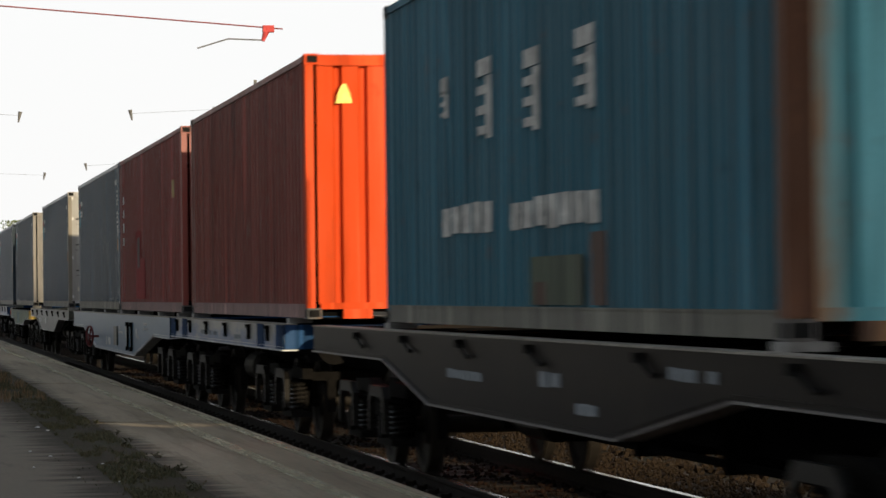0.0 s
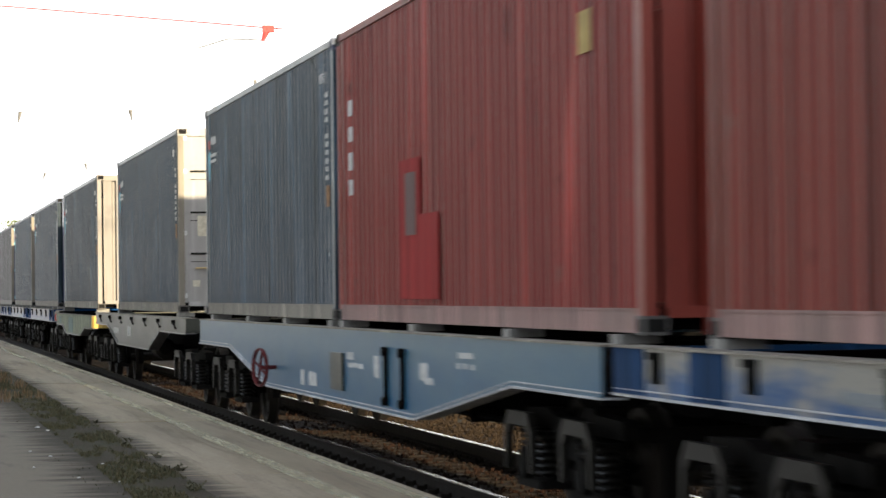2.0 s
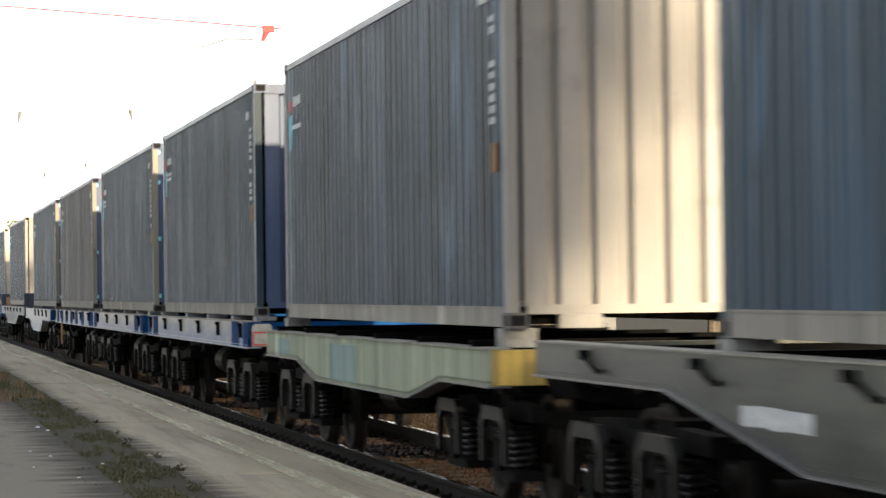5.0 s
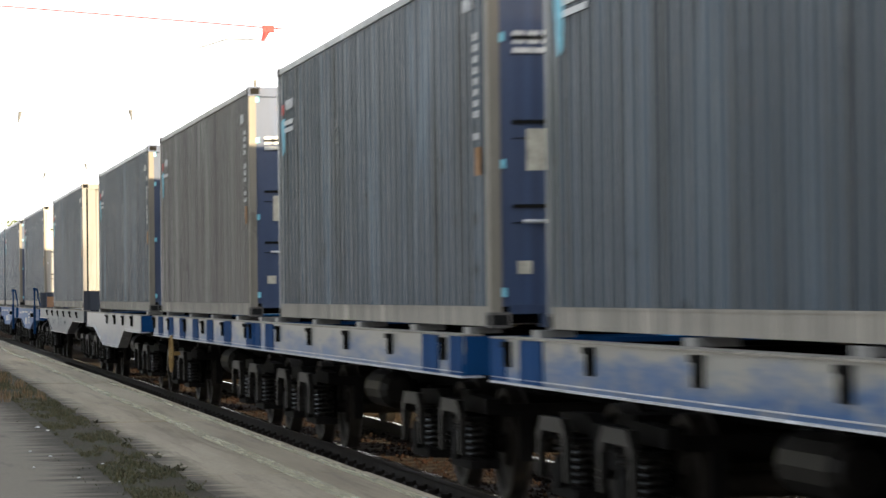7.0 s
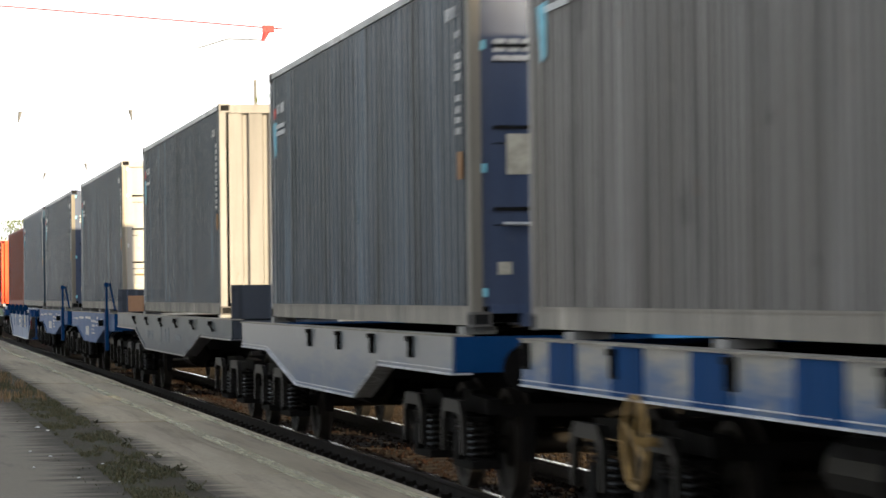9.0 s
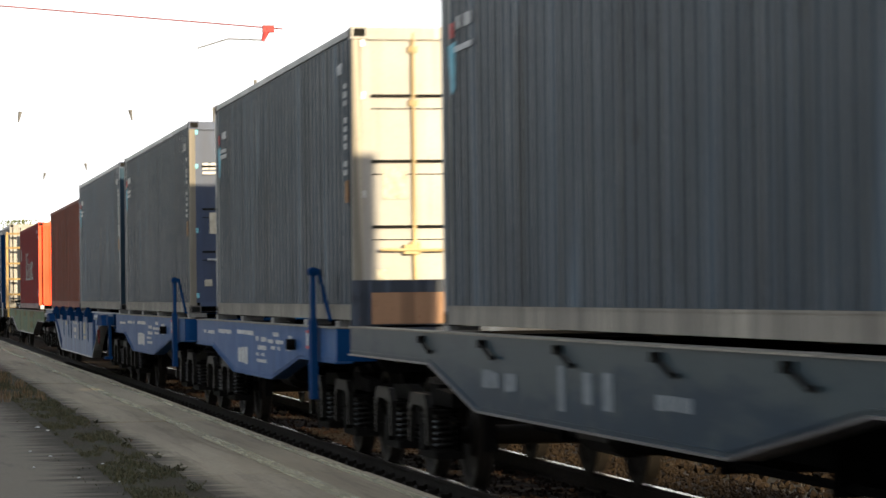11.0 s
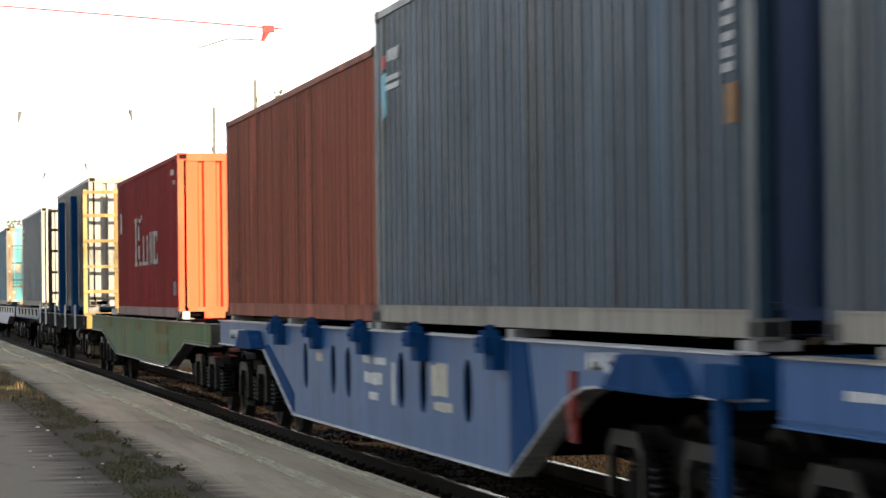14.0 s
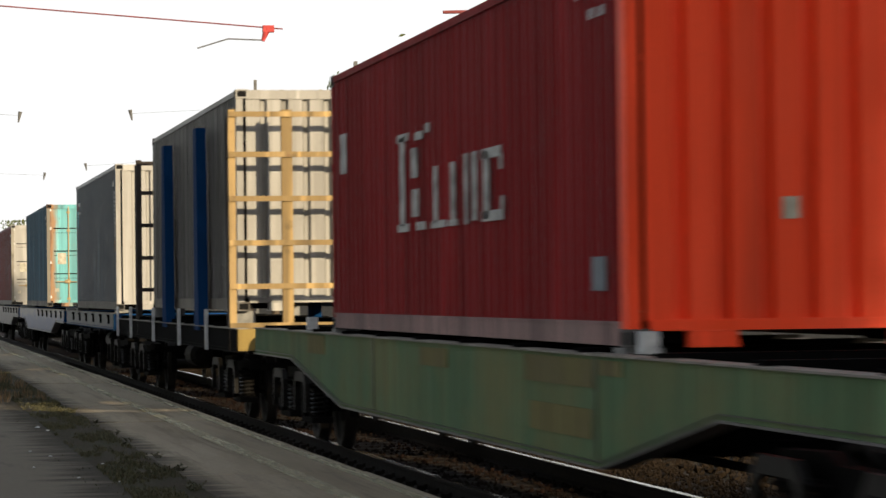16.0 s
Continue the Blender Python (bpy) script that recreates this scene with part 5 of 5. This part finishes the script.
for y, z0, z1, wd in ((9.18, 1.70, 2.04, 0.28), (7.42, 1.45, 2.07, 0.52), (5.78, 1.42, 2.01, 0.48), (4.12, 1.47, 2.02, 0.52)):
    strokes(TEAL_BOX, [(y, y + wd, z1 - 0.13, z1), (y, y + wd * 0.38, z0, z1 - 0.14)] + [(y + wd * 0.40, y + wd, z0 + (z1 - z0) * (0.06 + 0.25 * j), z0 + (z1 - z0) * (0.17 + 0.25 * j)) for j in range(3)])
bars(TEAL_BOX, 0.004, 7.42, 9.49, 0.71, 0.98, 5, 3, material=MARK_WORN)
bars(TEAL_BOX, 0.004, 4.0, 6.79, 0.71, 0.95, 7, 7, material=MARK_WORN)
bm = bmesh.new()
box(bm, 0.004, 0.010, 4.5, 6.1, 0.18, 0.52)
part("repair_patch", bm, paint("moss_patch", (0.06, 0.085, 0.04), 0.6, 0.3, 0.3), TEAL_BOX, "mossy green repair patch")
bm = bmesh.new()
box(bm, 0.004, 0.010, 3.85, 4.25, 0.18, 0.66)
part("rust_patch", bm, paint("rust_patch_paint", (0.10, 0.045, 0.025), 0.7, 0.3, 0.8), TEAL_BOX, "brown rust patch")
bm = bmesh.new()
box(bm, 0.002, 0.0035, 5.6, 5.95, 0.18, 0.34)
part("rust_patch", bm, PAINTS["rust_patch_paint"], TEAL_BOX, "brown rust patch")
RUST_POST = paint("rust_eaten_paint", (0.16, 0.06, 0.025), 0.65, 0.2, 1.0)
bm = bmesh.new()
box(bm, -0.003, 0.155, -0.003, 0.155, 0.125, 1.9)
part("rust_patch", bm, RUST_POST, TEAL_BOX, "rust-eaten corner post paint")
bm = bmesh.new()
box(bm, -0.003, 0.155, -0.003, 0.35, 2.05, 2.12)
part("rust_patch", bm, RUST_POST, TEAL_BOX, "rust-eaten strip of paint")
ORANGE_BOX = TRAIN[1]
bm = bmesh.new()
v = [bm.verts.new(p) for y in (0.010, 0.018) for p in ((0.34, y, 2.36), (0.52, y, 2.36), (0.50, y, 2.46), (0.45, y, 2.57), (0.41, y, 2.57), (0.36, y, 2.46))]
bm.faces.new(v[:6][::-1])
bm.faces.new(v[6:])
for i in range(6):
    bm.faces.new((v[i], v[(i + 1) % 6], v[6 + (i + 1) % 6], v[6 + i]))
part("warning_label", bm, plain("label_pale_yellow", (0.80, 0.60, 0.16), 0.5), ORANGE_BOX, "pale yellow warning label")
strokes(ORANGE_BOX, [(1.20, 1.39, 0.59 + 0.056 * i, 0.635 + 0.056 * i) for i in range(4)], plain("label_amber", (0.60, 0.30, 0.05), 0.5), "label_plate", True)
bars(TEAL_BOX, 0.004, 2.2, 7.6, 2.50, 2.53, 2, 31, material=PAINTS["rust_patch_paint"])
RED_PATCH = paint("red_patch_paint", (0.34, 0.012, 0.014), 0.5, 0.1, 0.05, spec=0.08, k=0.55, streaks=0.3)
bm = bmesh.new()
box(bm, 0.003, 0.009, 7.6, 8.65, 0.22, 1.45)
box(bm, 0.003, 0.009, 6.75, 7.6, 0.22, 0.95)
patch = part("repair_patch", bm, RED_PATCH, RED_BOX, "bright red repainted patch")
bm = bmesh.new()
box(bm, -0.001, 0.0025, 7.78, 8.3, 0.78, 1.33)
part("repair_plate", bm, paint("brown_plate_paint", (0.12, 0.05, 0.045), 0.5, 0.3, 0.2), patch, "brown welded plate")
bars(RED_BOX, 0.004, 11.28, 11.50, 1.2, 2.25, 4, 12, False)
bm = bmesh.new()
box(bm, 0.004, 0.010, 1.32, 1.66, 1.84, 2.12)
part("label_plate", bm, MARK_YELLOW, RED_BOX, "faded yellow label")
# white bars of the carmine box
strokes(LINE_BOX, ((7.92, 8.16, 0.95, 1.74), (7.72, 8.30, 1.70, 1.77), (7.75, 8.30, 0.90, 0.97), (7.02, 7.40, 1.68, 1.75), (6.94, 7.36, 0.90, 0.97), (6.36, 6.54, 0.94, 1.42), (5.98, 6.66, 0.90, 0.96), (5.60, 5.78, 0.94, 1.42),
                   (5.50, 5.88, 0.90, 0.95), (5.08, 5.20, 0.90, 1.46), (4.70, 4.88, 0.92, 1.46), (4.24, 4.44, 0.92, 1.44), (3.76, 4.50, 1.38, 1.46), (3.72, 4.50, 0.90, 0.98),
                   (3.74, 3.84, 1.28, 1.40), (3.70, 3.80, 0.96, 1.08), (6.72, 6.90, 1.72, 1.80)))
strokes(LINE_BOX, ((7.30, 7.58, 1.36, 1.62), (7.26, 7.56, 1.02, 1.26)))
strokes(LINE_BOX, ((11.26, 11.64, 1.56, 1.96),), name="marking")
bars(LINE_BOX, 0.004, 0.5, 1.3, 2.28, 2.38, 6, 2)
bars(LINE_BOX, 0.004, 0.55, 0.95, 2.12, 2.20, 3, 5)
strokes(LINE_BOX, ((0.57, 0.92, 0.36, 0.58),), MARK_GREY, "label_plate")
strokes(LINE_BOX, ((1.02, 1.13, 0.80, 0.94),), STICKER, "label_plate", True)
strokes(LINE_BOX, [(2.02, 2.12, 1.1 + 0.14 * i, 1.21 + 0.14 * i) for i in range(9)], name="marking", end=True)

# ---------------------------------------------------------------- overhead line
MAST = plain("mast_grey", (0.10, 0.10, 0.10), 0.6)


def mast(x, y, h, label, s=1.0):
    m = tagged(new("catenary_mast"), label, "mast", "overhead line masts")
    m.location = (x, y, -0.42)
    bm = bmesh.new()
    box(bm, -0.14 * s, 0.14 * s, -0.14 * s, -0.12 * s, 0, h + 0.42)
    box(bm, -0.14 * s, 0.14 * s, 0.12 * s, 0.14 * s, 0, h + 0.42)
    box(bm, -0.008, 0.008, -0.12 * s, 0.12 * s, 0, h + 0.42)
    part("post", bm, MAST, m)
    bm = bmesh.new()
    box(bm, -0.35, 0.35, -0.35, 0.35, -0.1, 0.25)
    part("footing", bm, SLEEPER_MAT, m, "concrete footing")
    return m


def insulator_build(bm):
    for i in range(6):
        tube(bm, (0, 0, -0.05 * i), (0, 0, -0.05 * i - 0.03), 0.06, 0.03, seg=10)
    tube(bm, (0, 0, 0.04), (0, 0, -0.34), 0.02, seg=6)


left = mast(-4.6, 52.0, 8.0, "grey steel mast carrying the red cantilever tube")
bm = bmesh.new()
tube(bm, (-0.0, 0, 7.38), (7.08, 0, 6.84), 0.013, seg=10)
arm = part("cantilever", bm, RED_OXIDE, left, "long red-brown cantilever tube")
bm = bmesh.new()
box(bm, 6.72, 6.92, -0.06, 0.06, 6.78, 6.90)
tube(bm, (6.80, 0, 6.85), (6.72, 0, 6.62), 0.07, 0.03, seg=8)
part("clamp", bm, plain("clamp_red", (0.36, 0.05, 0.05), 0.6), arm, "red clamp")
bm = bmesh.new()
for a, b in (((6.70, 0, 6.64), (6.1, 0, 6.66)), ((6.1, 0, 6.66), (5.55, 0, 6.49))):
    tube(bm, a, b, 0.014, seg=6)
part("steady_arm", bm, MAST, arm)

right = mast(8.1, 51.0, 7.6, "grey steel mast behind the train with a short cantilever")
bm = bmesh.new()
tube(bm, (0, 0, 7.14), (-2.9, 0, 7.06), 0.03, seg=8)
tube(bm, (-0.9, 0, 7.4), (0, 0, 6.6), 0.025, seg=8)
arm = part("cantilever", bm, RED_OXIDE, right, "red-brown cantilever tube")
bm = bmesh.new()
tube(bm, (-2.2, 0, 7.14), (-2.25, 0, 6.85), 0.07, 0.04, seg=8)
tube(bm, (-2.25, 0, 6.9), (-3.0, 0, 6.75), 0.014, seg=6)
tube(bm, (-3.0, 0, 6.75), (-3.5, 0, 6.45), 0.012, seg=6)
part("steady_arm", bm, STEEL_DARK, arm)
for x, y, h, reach, z in ((8.1, 79.0, 8.0, -6.13, 7.0), (8.1, 114.0, 9.0, -5.0, 7.15), (8.1, 101.0, 9.1, -1.5, 7.1)):
    m = mast(x, y, h, "distant grey mast of the overhead line", 0.35)
    bm = bmesh.new()
    tube(bm, (0, 0, z + 0.3), (reach, 0, z), 0.004, seg=6)
    arm = part("cantilever", bm, MAST, m)
    bm = bmesh.new()
    tube(bm, (reach, 0, z + 0.10), (reach + 0.05, 0, z - 0.18), 0.055, 0.02, seg=8)
    part("insulator", bm, MAST, arm)
for x, y, h, reach, z in ((-6.2, 79.0, 8.0, 5.25, 6.95), (-6.2, 113.0, 8.0, 7.7, 6.75)):
    m = mast(x, y, h, "distant grey mast of the overhead line", 0.35)
    bm = bmesh.new()
    tube(bm, (0, 0, z + 0.3), (reach, 0, z), 0.004, seg=6)
    arm = part("cantilever", bm, MAST, m)
    bm = bmesh.new()
    tube(bm, (reach, 0, z + 0.10), (reach - 0.05, 0, z - 0.18), 0.055, 0.02, seg=8)
    part("insulator", bm, MAST, arm)


# ---------------------------------------------------------------- trees behind the line
BARK = plain("bark", (0.075, 0.060, 0.045), 0.9)
LEAVES = leaf_mat("autumn_leaves", (0.05, 0.085, 0.018), (0.16, 0.17, 0.035), 0.35)


def tree(x, y, height, spread, seed, leaves=5200, size=1.0, where="behind the railway", z=-0.45):
    t = tagged(new("tree"), "broad-leaved tree with yellow-green foliage " + where, "tree", "trees " + where)
    t.location = (x, y, z)
    rng = random.Random(seed)
    bm = bmesh.new()
    tube(bm, (0, 0, 0), (0.1, 0, height * 0.45), 0.17, 0.10, 9)
    tips = []
    for i in range(11):
        a, r = rng.uniform(0, 6.283), spread * rng.uniform(0.35, 0.95)
        base = Vector((0.1, 0, height * rng.uniform(0.25, 0.48)))
        tip = Vector((math.cos(a) * r, math.sin(a) * r, height * rng.uniform(0.5, 0.97)))
        mid = (base + tip) * 0.5 + Vector((0, 0, 0.3))
        tube(bm, base, mid, 0.07, 0.045, 6)
        tube(bm, mid, tip, 0.045, 0.015, 6)
        tips += [tip, mid]
        for k in range(3):
            tw = tip + Vector((rng.uniform(-1, 1), rng.uniform(-1, 1), rng.uniform(-0.6, 0.7))) * spread * 0.35
            tube(bm, mid, tw, 0.03, 0.008, 5)
            tips.append(tw)
    part("trunk", bm, BARK, t)
    verts, faces = [], []
    for _ in range(leaves):
        c = rng.choice(tips) + Vector((rng.gauss(0, 0.34 * size), rng.gauss(0, 0.34 * size), rng.gauss(0, 0.26 * size)))
        c.z = min(c.z, height)
        q = Euler((rng.uniform(0, 6), rng.uniform(0, 6), rng.uniform(0, 6))).to_matrix()
        s = rng.uniform(0.05, 0.11) * size
        k = len(verts)
        verts += [c + q @ Vector(p) * s for p in ((-1, 0, 0), (0, -0.55, 0.1), (1.1, 0, 0), (0, 0.55, 0.1))]
        faces.append((k, k + 1, k + 2, k + 3))
    me = bpy.data.meshes.new("crown")
    me.from_pydata(verts, [], faces)
    me.materials.append(LEAVES)
    place("crown", me, t)


for i, (x, y, h, r) in enumerate(((13.2, 62, 9.0, 1.7), (11.0, 69, 9.6, 1.7), (10.4, 77, 9.0, 1.6), (10.8, 86, 9.0, 1.7), (10.3, 95, 8.8, 1.7), (10.6, 104, 8.7, 1.7), (10.4, 114, 9.2, 1.8), (10.7, 125, 8.8, 1.8), (6.0, 205, 7.4, 2.6), (10.5, 200, 8.0, 3.0))):
    tree(x, y, h, r, 60 + i)
# tall dense trees added unseen behind the camera, set so that their shade lies over the nearer track
for i, x in enumerate((2.0, 4.4, 6.7, 8.8, 10.6, 12.2)):
    tree(x, -10.0 - (2.0 if i in (1, 3) else 0), 12.5 + 0.3 * (i % 2), 2.4 if i < 5 else 1.5, 80 + i, 24000, 2.2)
for i in range(6, 14):
    tree(4.2 + 2.4 * i, -10.0 - 2.5 * (i % 2), 9.2 + 0.6 * (i % 2) + 0.25 * math.sin(2.3 * i), 2.5, 80 + i, 9000, 2.4)

# unseen trees added along the back of the platform, only to darken the reflections in the paint
for i in range(17):
    tree(-17.0 - 1.5 * (i % 2), 42.0 + 4.5 * i, 8.0 + 0.9 * math.sin(1.9 * i), 3.0, 120 + i, 7000, 2.2, "beside the platform", 0.13)


# ---------------------------------------------------------------- movement
def travel(t):
    """Metres that the train has gone at t seconds."""
    return 14.28772 * t + 0.0027614 * (t - 8) ** 2 - 0.0011302 * (t - 8) ** 3


def motions():
    for thing in TRAIN:
        x, y, z = thing.location
        walk(thing, [(0.5 * i, pose(x, y - travel(0.5 * i), z)) for i in range(33)])
    turned = {}
    for ob, side in WHEELSETS:
        if side not in turned:
            x, y, z = ob.location
            walk(ob, [(i / 30, pose(x, y, z, math.degrees(travel(i / 30) / RADIUS))) for i in range(481)])
            turned[side] = ob.animation_data
        else:
            ob.rotation_mode = "QUATERNION"
            keys = ob.animation_data_create()
            keys.action = turned[side].action
            keys.action_slot = turned[side].action_slot


motions()
